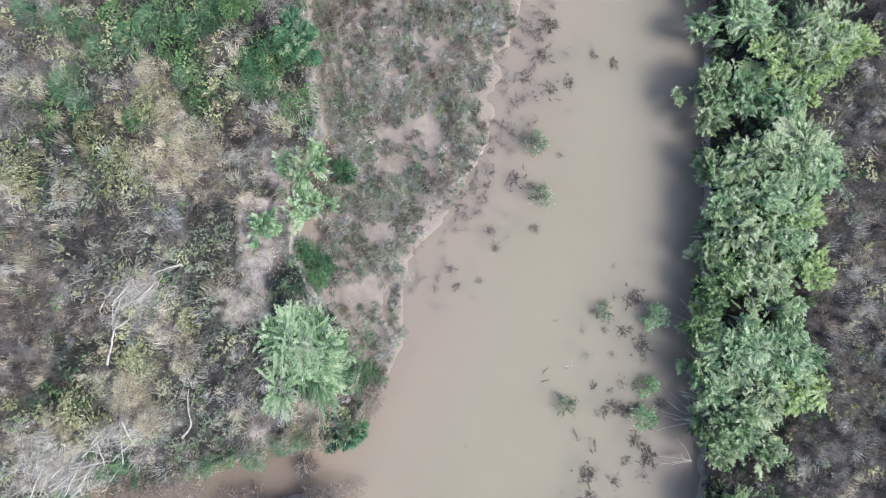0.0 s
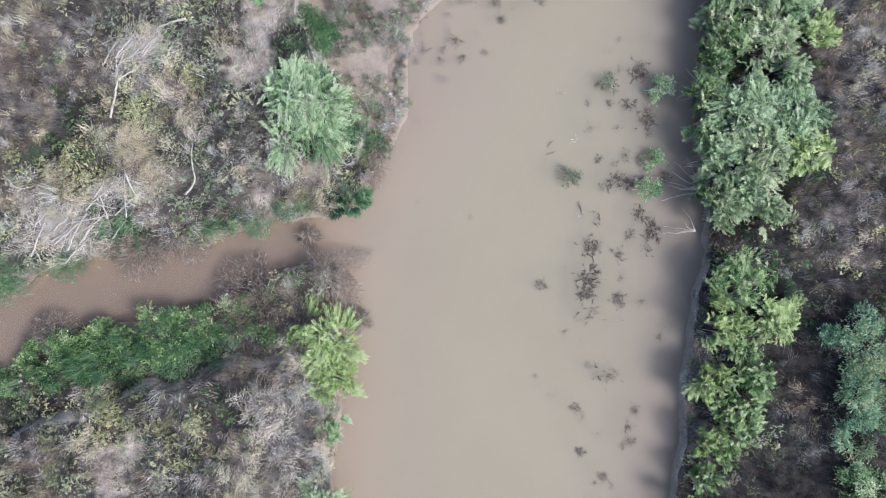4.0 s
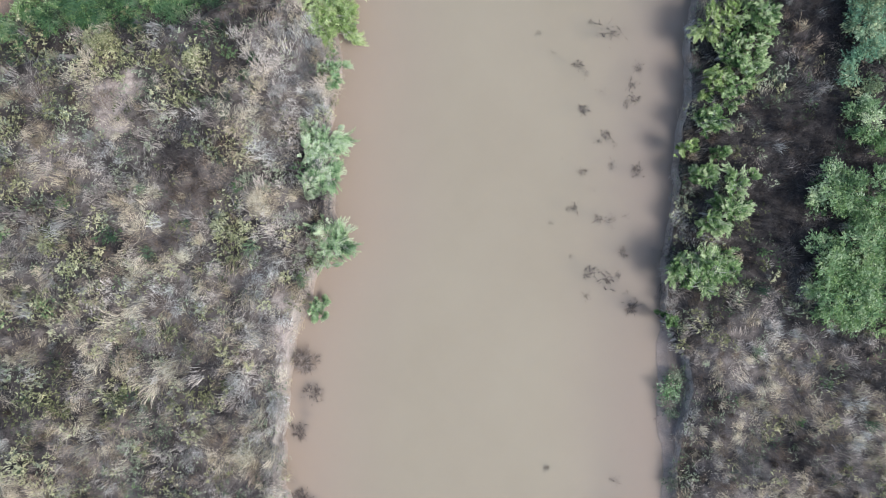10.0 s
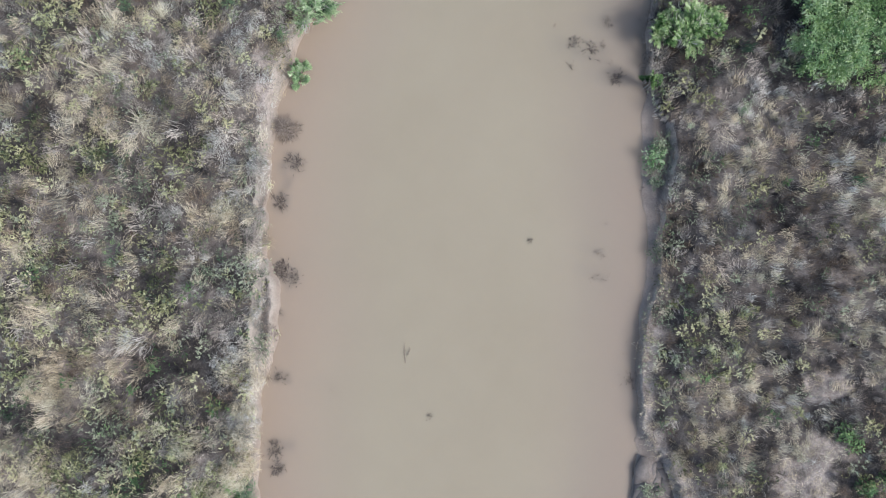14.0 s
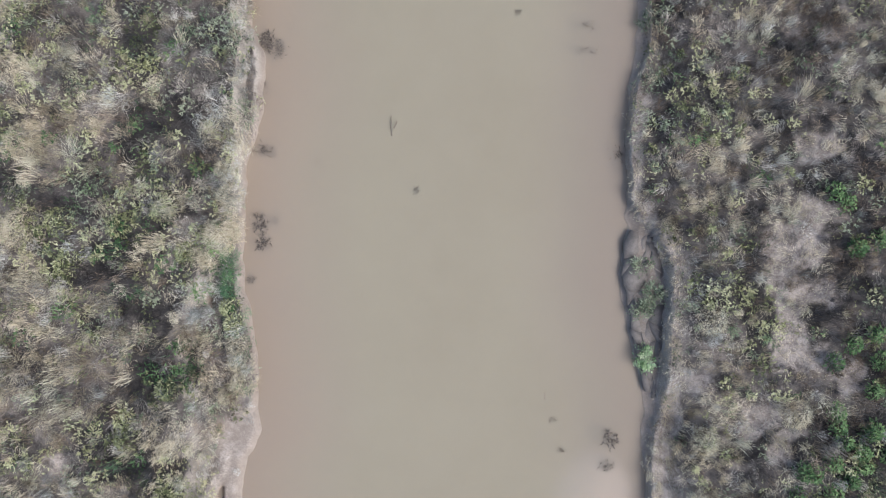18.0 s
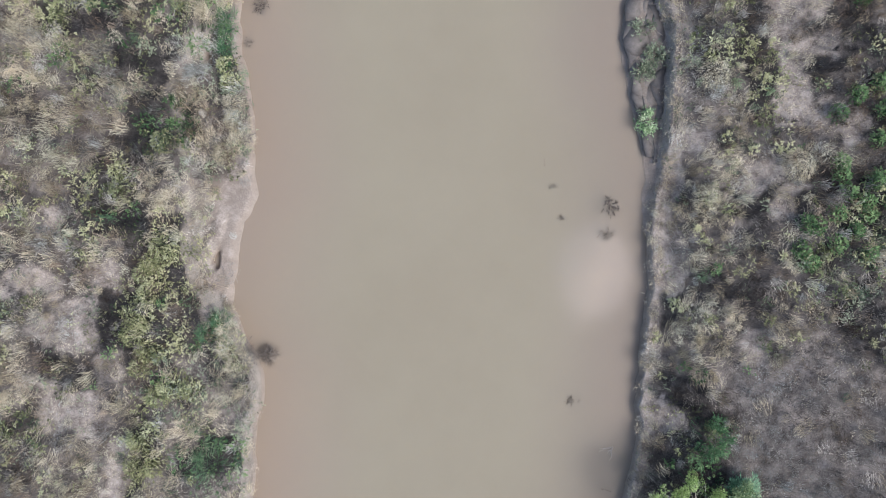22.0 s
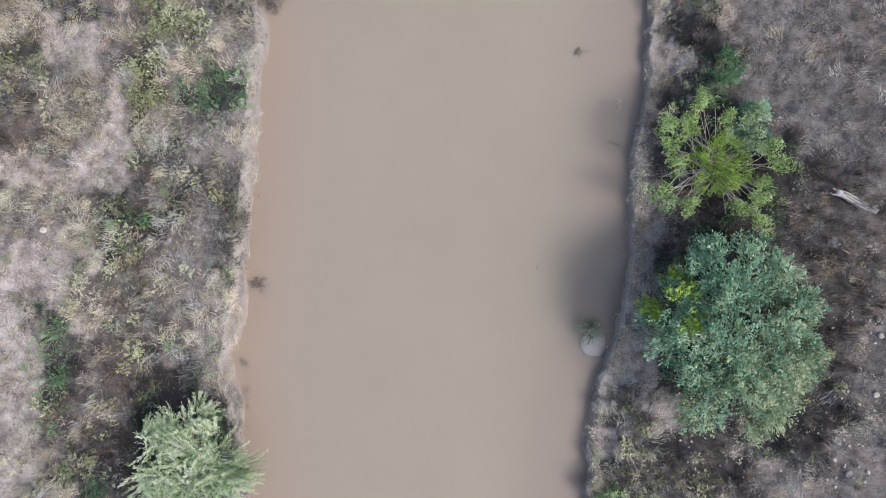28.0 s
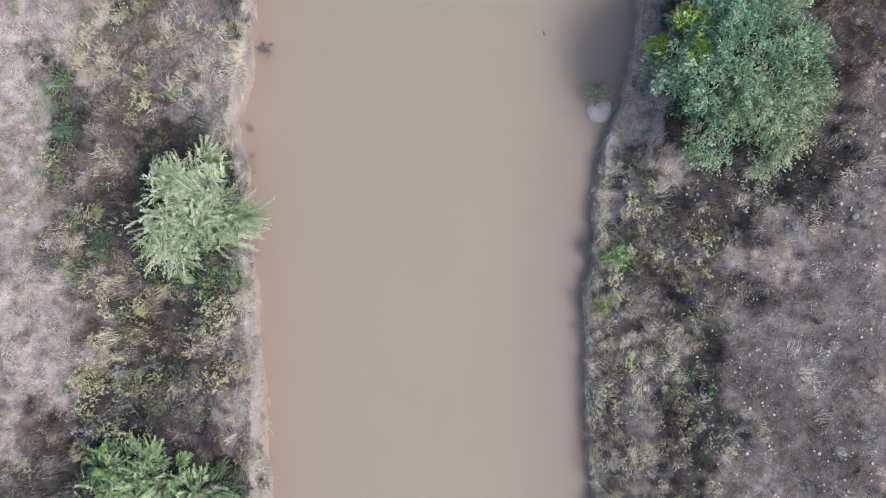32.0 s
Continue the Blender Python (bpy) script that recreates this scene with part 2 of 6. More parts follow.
def blades(base, way, length, width, bend=0.25, at=0.5):
    """Narrow leaves or stems, a bent diamond each: base, way (unit), length, width; bend sinks the tip."""
    n = len(base)
    length, width = np.broadcast_to(length, n)[:, None], np.broadcast_to(width, n)[:, None]
    side = unit(np.cross(way, np.array([0, 0, 1.0])) + rng.normal(0, 0.35, (n, 3)))
    mid = base + way * length * at
    tip = base + way * length
    tip[:, 2] -= (length[:, 0]) * bend
    v = np.stack([base, mid + side * width / 2, mid - side * width / 2, tip], 1)
    k = np.arange(n)[:, None] * 4
    f = np.concatenate([k + [0, 1, 2], k + [1, 3, 2]], 1).reshape(-1, 3)
    return v.reshape(-1, 3), f


def spikes(base, way, length, width):
    """Straight thin blades, one triangle each."""
    n = len(base)
    length, width = np.broadcast_to(length, n)[:, None], np.broadcast_to(width, n)[:, None]
    side = unit(np.cross(way, rng.normal(0, 1, (n, 3)) * 0.6 + np.array([0, 0, 1.0]))) * width / 2
    v = np.stack([base + side, base - side, base + way * length], 1)
    return v.reshape(-1, 3), np.arange(3 * n).reshape(-1, 3)


def tubes(lines, sides=5):
    """Tapered round branches: a list of (points, radii)."""
    V, F, o = [], [], 0
    for pts, rad in lines:
        pts = np.asarray(pts, float)
        d = unit(np.gradient(pts, axis=0))
        a = unit(np.cross(d, [0.31, 0.17, 0.93]))
        b = np.cross(d, a)
        w = np.arange(sides) * 2 * np.pi / sides
        ring = pts[:, None] + (a[:, None] * np.cos(w)[None, :, None] + b[:, None] * np.sin(w)[None, :, None]) * np.asarray(rad)[:, None, None]
        n = len(pts)
        V.append(ring.reshape(-1, 3))
        for i in range(n - 1):
            for j in range(sides):
                p, q = o + i * sides + j, o + i * sides + (j + 1) % sides
                F += [(p, q, q + sides), (p, q + sides, p + sides)]
        for j in range(1, sides - 1):
            F += [(o, o + j + 1, o + j), (o + (n - 1) * sides, o + (n - 1) * sides + j, o + (n - 1) * sides + j + 1)]
        o += n * sides
    return np.concatenate(V), np.array(F)


def vnoise(x, y, scale, seed=0):
    """Smooth noise from 0 to 1 on the plan."""
    x, y = np.asarray(x, float) * scale, np.asarray(y, float) * scale
    i, j = np.floor(x).astype(np.int64), np.floor(y).astype(np.int64)
    fx, fy = x - i, y - j
    fx, fy = fx * fx * (3 - 2 * fx), fy * fy * (3 - 2 * fy)

    def h(a, b):
        k = (a * 374761393 + b * 668265263 + seed * 974634777) & 0x7FFFFFFF
        k = ((k ^ (k >> 13)) * 1274126177) & 0x7FFFFFFF
        return ((k ^ (k >> 16)) & 0xFFFF) / 65535.0

    return (h(i, j) * (1 - fx) + h(i + 1, j) * fx) * (1 - fy) + (h(i, j + 1) * (1 - fx) + h(i + 1, j + 1) * fx) * fy


def fbm(x, y, scale, seed=0):
    return sum(vnoise(x, y, scale * 2**k, seed + k) * 0.5**k for k in range(4)) / 1.875


def smooth(v):
    v = np.clip(v, 0, 1)
    return v * v * (3 - 2 * v)


# ---------------------------------------------------------------- plan of the river (y, x)
LEFT_WATER = [(9.4, 3.33), (8.1, 2.82), (6.7, 2.5), (4.3, 2.07), (1.7, 0.54), (0.5, -0.68), (-1.1, -0.96), (-2.5, -0.97), (-4.3, -1.83), (-5.6, -2.65), (-6.9, -3.36), (-11.6, -3.73), (-12.8, -3.5), (-14.4, -3.7), (-15.8, -3.79), (-18.8, -3.67), (-21.6, -4.68), (-22.8, -5.14), (-23.8, -5.26), (-24.9, -5.38), (-26.3, -5.53), (-28.1, -5.44), (-29.1, -5.12), (-31, -5.19), (-32.6, -5.68), (-34.5, -5.83), (-36.8, -5.89), (-38.4, -5.51), (-40, -5.42), (-41.9, -5.33), (-43.5, -5.92), (-45.8, -6.18), (-47.8, -5.18), (-49.7, -5.28), (-52.4, -5.49), (-56.3, -5.79), (-58.1, -5.78), (-59.3, -6.26), (-60.8, -5.97), (-62.8, -5.86), (-65.7, -5.46), (-68.9, -5.29), (-72.2, -5.03)]
LEFT_TOP = [(9.1, -4.34), (6.2, -4.08), (4.6, -3.77), (2.7, -4.79), (0.4, -4.78), (-1.8, -3.48), (-3.3, -2.53), (-5.3, -2.55), (-10.9, -4.76), (-12.7, -3.91), (-15.6, -3.83), (-18.5, -3.84), (-19.9, -4.14), (-21.7, -4.92), (-23.6, -5.22), (-25.3, -5.46), (-26.9, -5.58), (-28.8, -5.62), (-30.7, -5.71), (-32.6, -5.76), (-34.1, -5.84), (-35.5, -6.3), (-37.4, -6.93), (-38.7, -7.44), (-39.9, -7.26), (-41.4, -6.7), (-43.3, -6.9), (-45.2, -6.81), (-46.9, -5.45), (-48.1, -5.17), (-50.7, -5.31), (-52.8, -5.38), (-55.9, -5.77), (-57.6, -5.91), (-59.1, -6.22), (-60.6, -5.99), (-62.5, -5.99), (-65.7, -5.55), (-68.7, -5.45), (-71.9, -5.36)]
RIGHT_WATER = [(9.3, 9.9), (5.3, 9.75), (1.2, 9.61), (-2.8, 9.46), (-5.8, 9.49), (-6.8, 9.42), (-7.8, 9.33), (-9.8, 8.88), (-12.4, 8.57), (-14.8, 8.36), (-16.9, 8.08), (-17.9, 8.05), (-20.1, 7.74), (-22.5, 7.66), (-24.1, 7.57), (-25.9, 7.53), (-27.4, 7.85), (-28.9, 7.65), (-30.5, 7.45), (-32.9, 7.4), (-34.9, 7.36), (-36.7, 7.07), (-38, 7.31), (-39.6, 7.7), (-40.8, 7.9), (-42.5, 7.91), (-43.6, 8.09), (-45.4, 8.1), (-46.9, 7.82), (-48.9, 7.69), (-50.3, 7.7), (-51.8, 7.4), (-53.6, 7.18), (-55.9, 7.2), (-57.8, 6.89), (-59.2, 6.58), (-61.5, 5.82), (-63.3, 5.91), (-65.2, 5.67), (-67.8, 5.66), (-69.7, 5.68), (-72, 5.9)]
RIGHT_TOP = [(9, 9.69), (5.1, 9.61), (1.2, 9.47), (-2.7, 9.33), (-6, 9.34), (-7.9, 9.14), (-9.9, 8.7), (-12.4, 8.43), (-14.7, 8.23), (-16.9, 7.95), (-20, 7.64), (-22.3, 7.64), (-23.5, 8.38), (-24.7, 8.45), (-26, 8.14), (-28.8, 8), (-30.6, 7.42), (-31.9, 7.25), (-33.8, 7.15), (-35.2, 8.21), (-36.3, 8.64), (-38.4, 8.61), (-39.9, 8.5), (-41.4, 8.22), (-42.9, 8.05), (-44.4, 7.94), (-46.9, 7.72), (-48.8, 7.64), (-49.9, 7.68), (-51.6, 7.31), (-53.6, 7.16), (-55.9, 7.18), (-57.7, 6.83), (-59.1, 6.56), (-60.9, 5.83), (-63, 5.73), (-65.2, 5.62), (-67.6, 5.65), (-69.5, 5.67), (-71.7, 5.89)]
CREEK = [(-40.0, -20.0), (-16.4, -11.1), (-14.4, -10.2), (-11.6, -9.0), (-9.1, -8.75), (-6.9, -8.2), (-5.2, -7.5), (-3.8, -7.1), (-2.0, -6.9)]


def edge(line, y):
    a = np.array(line)[::-1]
    return np.interp(y, a[:, 0], a[:, 1])


def creek_away(x, y):
    """Metres from the side creek's middle line."""
    d = np.full(np.shape(x), 1e9)
    for (ax, ay), (bx, by) in zip(CREEK, CREEK[1:]):
        t = np.clip(((x - ax) * (bx - ax) + (y - ay) * (by - ay)) / ((bx - ax) ** 2 + (by - ay) ** 2), 0, 1)
        d = np.minimum(d, np.hypot(x - ax - t * (bx - ax), y - ay - t * (by - ay)))
    return d


def bank_wobble(y, seed):
    return (fbm(y, y * 0 + seed, 0.9, seed) - 0.5) * 0.35 + (vnoise(y, y * 0, 3.5, seed + 9) - 0.5) * 0.12


RIDGE = [(-42.6, -6.6), (-43.2, -6.7), (-43.8, -6.95), (-44.1, -7.08), (-44.5, -6.86), (-45.1, -6.81), (-46.0, -6.82)]


def ridge_at(x, y):
    """One along the narrow ridge of trodden earth, nought away from it."""
    return smooth((0.24 - np.abs(x - edge(RIDGE, y))) / 0.14) * smooth((y + 46.4) / 0.4) * smooth((-42.4 - y) / 0.4)


def hollow_at(x, y):
    """One in the holes where the bank has slumped behind its edge."""
    out = 0.0 * x
    for cx, cy, rx, ry in ((-6.95, -37.35, 0.13, 0.3), (-7.05, -36.2, 0.1, 0.28), (-6.72, -44.2, 0.1, 0.22), (-7.4, -38.5, 0.12, 0.3)):
        out = np.maximum(out, smooth((1.35 - np.hypot((x - cx) / rx, (y - cy) / ry)) / 0.5))
    return out


def height(x, y):
    x, y = np.asarray(x, float), np.asarray(y, float)
    lw = edge(LEFT_WATER, y) + bank_wobble(y, 3)
    lt = np.minimum(edge(LEFT_TOP, y) + bank_wobble(y, 3) * 0.7, lw - 0.03)
    rw = edge(RIGHT_WATER, y) + bank_wobble(y, 5)
    rt = np.maximum(edge(RIGHT_TOP, y) + bank_wobble(y, 5), rw - 0.04)
    rough = (fbm(x, y, 0.7, 11) - 0.5) * 0.35 + (fbm(x, y, 3.1, 12) - 0.5) * 0.14
    # left: a low foot at the water, then the bank
    flats = smooth((y + 6.0) / 2.5)  # the flooded flats above the side creek
    beach = smooth((y + 46.6) / 0.6) * smooth((-40.8 - y) / 0.8)
    shelf = (0.42 - 0.24 * beach) * (1 - flats) + 0.05 * flats
    dl = lw - x
    foot = np.where(dl > 0, shelf * smooth(dl / (0.35 + 1.2 * flats)), 0)
    left = foot + flats * (fbm(x, y, 0.55, 21) - 0.39) * 0.42 * smooth(dl / 0.6)
    inland = lt - x
    gully = flats * smooth((0.85 + inland + 1.1 * (fbm(x, y, 0.7, 23) - 0.5)) / 0.35) * smooth((y + 4.0) / 1.5)
    left = left + (0.02 + 0.08 * (fbm(x, y, 1.3, 24) - 0.5) - left) * gully
    top_l = 1.05 + 0.035 * np.clip(inland, 0, 9) + rough
    left = left + (top_l - left) * smooth(inland / (0.12 + 0.16 * vnoise(x, y, 0.4, 8) + 0.75 * smooth((lw - lt - 0.4) / 0.6) * (1 - flats)))
    c = creek_away(x, y) + (fbm(x, y, 0.8, 31) - 0.5) * 1.3
    line = np.interp(x, [p[0] for p in CREEK], [p[1] for p in CREEK])
    scarp = smooth((c - 3.3 + 0.45 * smooth((x + 10) / 3) + (fbm(x, y, 1.1, 33) - 0.5) * 0.5) / 0.3)
    left = left * np.where(y < line, 0.4 + 0.6 * scarp, 0.42 + 0.58 * smooth((c - 1.2) / 2.5))
    # right: a steep cut bank, with shelves of mud at its foot here and there
    dr = x - rw + 0.06
    foot = np.where(dr > 0, 0.01 + 0.2 * smooth(dr / 0.5), 0)
    back = x - rt
    slope = np.interp(y, [-75, -50, -35, 10], [0.21, 0.24, 0.15, 0.13])
    top_r = 0.44 + 0.3 * smooth((back - 0.35) / 1.3) + slope * np.clip(back - 0.4, 0, 8) + rough * 0.8 * smooth((back - 0.1) / 0.6)
    top_r = top_r + 0.3 * smooth((rt - rw - 0.3) / 0.4) * smooth((3.5 - back) / 3)
    right = foot + (top_r - foot) * smooth(back / 0.11)
    # the bed
    depth = np.minimum(x - lw, rw - x)
    bed = -0.07 - 0.6 * smooth(depth / 2.5)
    bed = bed + (-0.11 - bed) * smooth((1.3 - np.hypot((x - 6.3) / 1.3, (y + 44.7) / 1.9) + fbm(x, y, 0.9, 5) - 0.5) / 1.5)
    crack = np.exp(-(((y + 57.4 + 0.18 * np.sin(x * 3.1)) / 0.09) ** 2)) * (x > -10.4) * (x < -7.6)
    left = left - 0.22 * crack + 0.1 * ridge_at(x, y) - 0.55 * hollow_at(x, y)
    z = np.where(x < lw, left, np.where(x > rw - 0.06, right, bed))
    z = z + (np.minimum(z, -0.4) - z) * (1 - smooth((c - 0.62 - 0.6 * smooth((-5 - x) / 5)) / 0.4))
    return np.maximum(z, -0.7)


# ---------------------------------------------------------------- ground and water
def axis(lo, hi, step, far):
    a = list(np.arange(lo, hi + step / 2, step))
    s, right, left = step, [], []
    p, q = a[-1], a[0]
    while p < far:
        s *= 1.35
        p, q = p + s, q - s
        right.append(p)
        left.append(q)
    return np.array(left[::-1] + a + right)


def build_ground():
    us, ys = axis(-27.0, 17.0, 0.21, 1500), axis(-78.0, 14.0, 0.19, 1500)
    fine = np.concatenate([np.arange(-7.1, -4.9, 0.08), np.arange(7.2, 7.85, 0.04), np.arange(7.85, 9.4, 0.07)])
    us = np.sort(np.concatenate([us[~(((us > -7.2) & (us < -4.85)) | ((us > 7.17) & (us < 9.42)))], fine]))
    U, Y = np.meshgrid(us, ys)
    shift_r = (edge(RIGHT_WATER, Y) + bank_wobble(Y, 5) - 7.5) * smooth((U - 2) / 4) * smooth((15 - U) / 5)
    shift_l = (np.clip(edge(LEFT_WATER, Y) + bank_wobble(Y, 3), -6.6, -3.4) + 5.2) * smooth((-U - 1) / 3) * smooth((13 + U) / 5)
    X = U + shift_r + shift_l
    xs = us
    Z = height(X, Y)
    n, m = len(ys), len(xs)
    k = (np.arange(n - 1)[:, None] * m + np.arange(m - 1)[None, :]).ravel()
    f = np.concatenate([np.stack([k, k + 1, k + m + 1], 1), np.stack([k, k + m + 1, k + m], 1)])
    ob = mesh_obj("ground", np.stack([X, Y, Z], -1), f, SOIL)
    w, pale = kinds_at(X.ravel(), Y.ravel())
    a = ob.data.attributes.new("bare", "FLOAT", "POINT")
    x, y = X.ravel(), Y.ravel()
    # low under dense growth, so the soil's painted gap shade shows there
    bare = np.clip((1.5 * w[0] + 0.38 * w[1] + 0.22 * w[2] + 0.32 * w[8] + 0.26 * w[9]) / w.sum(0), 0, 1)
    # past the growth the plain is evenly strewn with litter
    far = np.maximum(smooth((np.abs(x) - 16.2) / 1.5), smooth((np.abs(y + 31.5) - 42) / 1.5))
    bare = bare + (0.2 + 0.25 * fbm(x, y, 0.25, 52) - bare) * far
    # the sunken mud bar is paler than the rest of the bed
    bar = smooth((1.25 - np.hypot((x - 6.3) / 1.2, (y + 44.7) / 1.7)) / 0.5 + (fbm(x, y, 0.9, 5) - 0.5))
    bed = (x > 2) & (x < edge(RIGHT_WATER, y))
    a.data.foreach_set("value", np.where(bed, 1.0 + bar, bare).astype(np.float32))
    ob.data.polygons.foreach_set("use_smooth", np.ones(len(f), bool))
    tagged(ob, "dry brown earth with clay banks and wet mud", "ground", kind="structure")
    xs, ys = axis(-24, 16, 0.5, 1500), axis(-76, 14, 0.5, 1500)
    X, Y = np.meshgrid(xs, ys)
    n, m = len(ys), len(xs)
    k = (np.arange(n - 1)[:, None] * m + np.arange(m - 1)[None, :]).ravel()
    f = np.concatenate([np.stack([k, k + 1, k + m + 1], 1), np.stack([k, k + m + 1, k + m], 1)])
    w = mesh_obj("water", np.stack([X, Y, 0 * X], -1), f, WATER)
    silt = smooth((2.6 - creek_away(X, Y)) / 1.6) * smooth((-2.0 - X) / 3.5) * 0.95 + (0.13 + 0.12 * smooth((-50 - Y) / 6)) * smooth((1.6 - np.abs(X - edge(LEFT_WATER, Y))) / 1.5) * smooth((-5 - Y) / 3)
    a = w.data.attributes.new("brown", "FLOAT", "POINT")
    a.data.foreach_set("value", np.clip(silt * (0.6 + 0.8 * fbm(X, Y, 0.25, 51)), 0, 1).ravel().astype(np.float32))
    # 1 at either bank, 0 in mid-river: where the painted falloff lies
    a = w.data.attributes.new("rim", "FLOAT", "POINT")
    a.data.foreach_set("value", smooth((4.5 - np.minimum(X - edge(LEFT_WATER, Y), edge(RIGHT_WATER, Y) - X)) / 4.5).ravel().astype(np.float32))
    tagged(w, "opaque tan silty river water, almost still", "river", kind="structure")


# ---------------------------------------------------------------- low plants
# what grows where: a letter for each 0.95 m, from north to south; first the west bank from x = -14.6, then the east bank from x = 5.6
GROWTH = [
    "gggoonnneDgnm mmmmDDDDDDdg",
    "gggoonnneDgnm mmmmDDDDDDdg",
    "ggsoonnDsDDnm mmmmDDDDDDdd",
    "ssgaassoosnDg mmmmDDDDDggd",
    "gsnddGGoodSgn mmmmDDDDddgg",
    "gdnoddSsdddag mmmmDDDDgddd",
    "ooddOSSsgG..a mmmmDDDDdgbb",
    "SodaOOSsgd.aa mmmmDDDDdddd",
    "ggadddgda..mm mmmmDDDDdggg",
    "gsddaagaa.mmm mmmmDDDDbgdd",
    "sbbdaGeaa.Dmm mmmmDDDDgsgg",
    "bbbdGGaa..nmm mmmmDDDDbdgg",
    "bbbdGGSaaannn mmmmDDDgbgss",
    "bbbDOOaaagnnn mmmmDDDDdgdd",
    "bbDDSSaagGnnn mmmmDDDDgbdd",
    "booodGgaGGG.s mmmmDDDDdgoo",
    "sGSSdSaag.Gsg mmmmDDDddGdd",
    "oGGnnmaen.sg. mmmmDDDdgdgg",
    "saG.bmmmmmmmm mmmmDDDddGdd",
    "nnnmmmmmbbbbm mmmmdDDDkkkk",
    "ommmmmmbbbbbm mmmmdDDDkknn",
    "omnnnnnnDbgGg mmmmgdDkkknn",
    "mnnnnnnDbdGGG mmmmdDDkkgnn",
    "nDDSoogdDGGGe mmmmdDDbkknn",
    "oOdooosODGGgn mmmmdDDgkknn",
    "dgos.aoDGGGGg mmmddoDkDkkk",
    "Ooaa.gdgSGggg mmmdddkkDkbb",
    "dsGGgadDoGd.e mmmdddkkDkbb",
    "sssGagdbbadde mmmddDkkDknn",
    "dooggSbbdSGdd mmmddDkkknnn",
    "osddDbbdOGGdd mmmdbDkkknnn",
    "SggossSgogddd mmmdoDkkknnn",
    "ssosgsGGsGggg mmmdoDggknnn",
    "oosdsssGaG... mmmgdgGdddnn",
    "gsdSgggssG... mmmdgGGgdddd",
    "aoogOSgdgG... mmmdsGsgdddd",
    "doosoagogg... mmmmagsbsSSd",
    "ggsgsasssgGGG mmmmbsgdGsSs",
    "OOssgoggSgggg bddbagbdgsSs",
    "SSoogodgggggg bababgSbdgsd",
    "ggosagogaa... ababgsSdbsgb",
    "ooSsosOggg... babaogbddSds",
    "oossassaGa... ababoOsbgssd",
    "oossssDDdGggg babaosSdbgSb",
    "aaSsosDgdGGGG ggggsSgd.ddd",
    "DDodasodgGsgG sgsgsSdSdgbs",
    "SSOoagODsGsas gsgsssdS.bde",
    "SSOodODSSsGGG sgsgsso..dde",
    "ssSOdDsDaaasg mmmmgsd.bdbe",
    "bbSSssDaGnGsa mmmmGOO..ddD",
    "ssssosskGannn mmmmGsO.dbdd",
    "ssbsssDDsbnnn mmmmGSo..bbd",
    "ssgsgsDDGbnnn mmmm.osds.de",
    "ssssSddsaoasg ....SS.bbbde",
    "ooosOddSSgGsa ....sSd.ddoo",
    "sss.oDDDGasgG ....Ssdsbooo",
    "dddsssbOOGggg ....SSbsooss",
    "....b.bOdsggg ....sddbsoss",
    "ooos.DOdgsooo ...dsSdssddb",
    "sss..DOOdaooo ...sSd.stbss",
    "sssdd.baqaggg ...SSttttttt",
    "SSS..sbaaqqqq ...dDttttttt",
    "ooo..bOqSqqqq ....Dotttttt",
    "dddss.oqnnqqq qsqdDttttttt",
    "bbbss.Oqgqqqq qgqdDDtttttt",
    "bbbs..oaqqqqq qsqdDDDttttt",
    "......baggqqq qgqdDDDdbttt",
    "sssssobagaqqq qsqdDDDbbbtt",
    "....sOngqgqqq qgqdDDddbbtt",
    ".....Osqqgqqq qsqDDDdbbbtt",
    "....Sbsqqqqqq mgqDDDDdbbtt",
    "...e.sbqqqqqq msqDDDDdbtss",
    "...ebbOqqqqqq q..DDDDbbt..",
    "...ebbbDqgqqq q..DDDDbdtss",
    "...ebbDDDqqqq qgs.ddDddttt",
    "...sbdDDDDqqq q.sdbsddttdd",
    "...sodDDDDqqq qgsbodtttttt",
    "...snddDDdqqq qssgd..ttttt",
    "....bsoonaqqq qssdgdtttttt",
    "....bObDOSqqq qsSDottttttt",
    "....bbbOsqqqq qssSDttttttt",
    ".....ObDosqqq qsqSDttttttt",
    "....OdoOdqqqq qsqoDttttttt",
    "..bbdODddqqqq qsqDdotttttt",
    "..bddDDDbbooo qsSdDttttttt",
    "bbddDDDDDDqqq qsSdottttttt",
    "dddDDDDDDDqqq qsSdottttttt",
]
CELL, NORTH, WEST, EAST = 0.95, 9.3, -14.6, 5.6
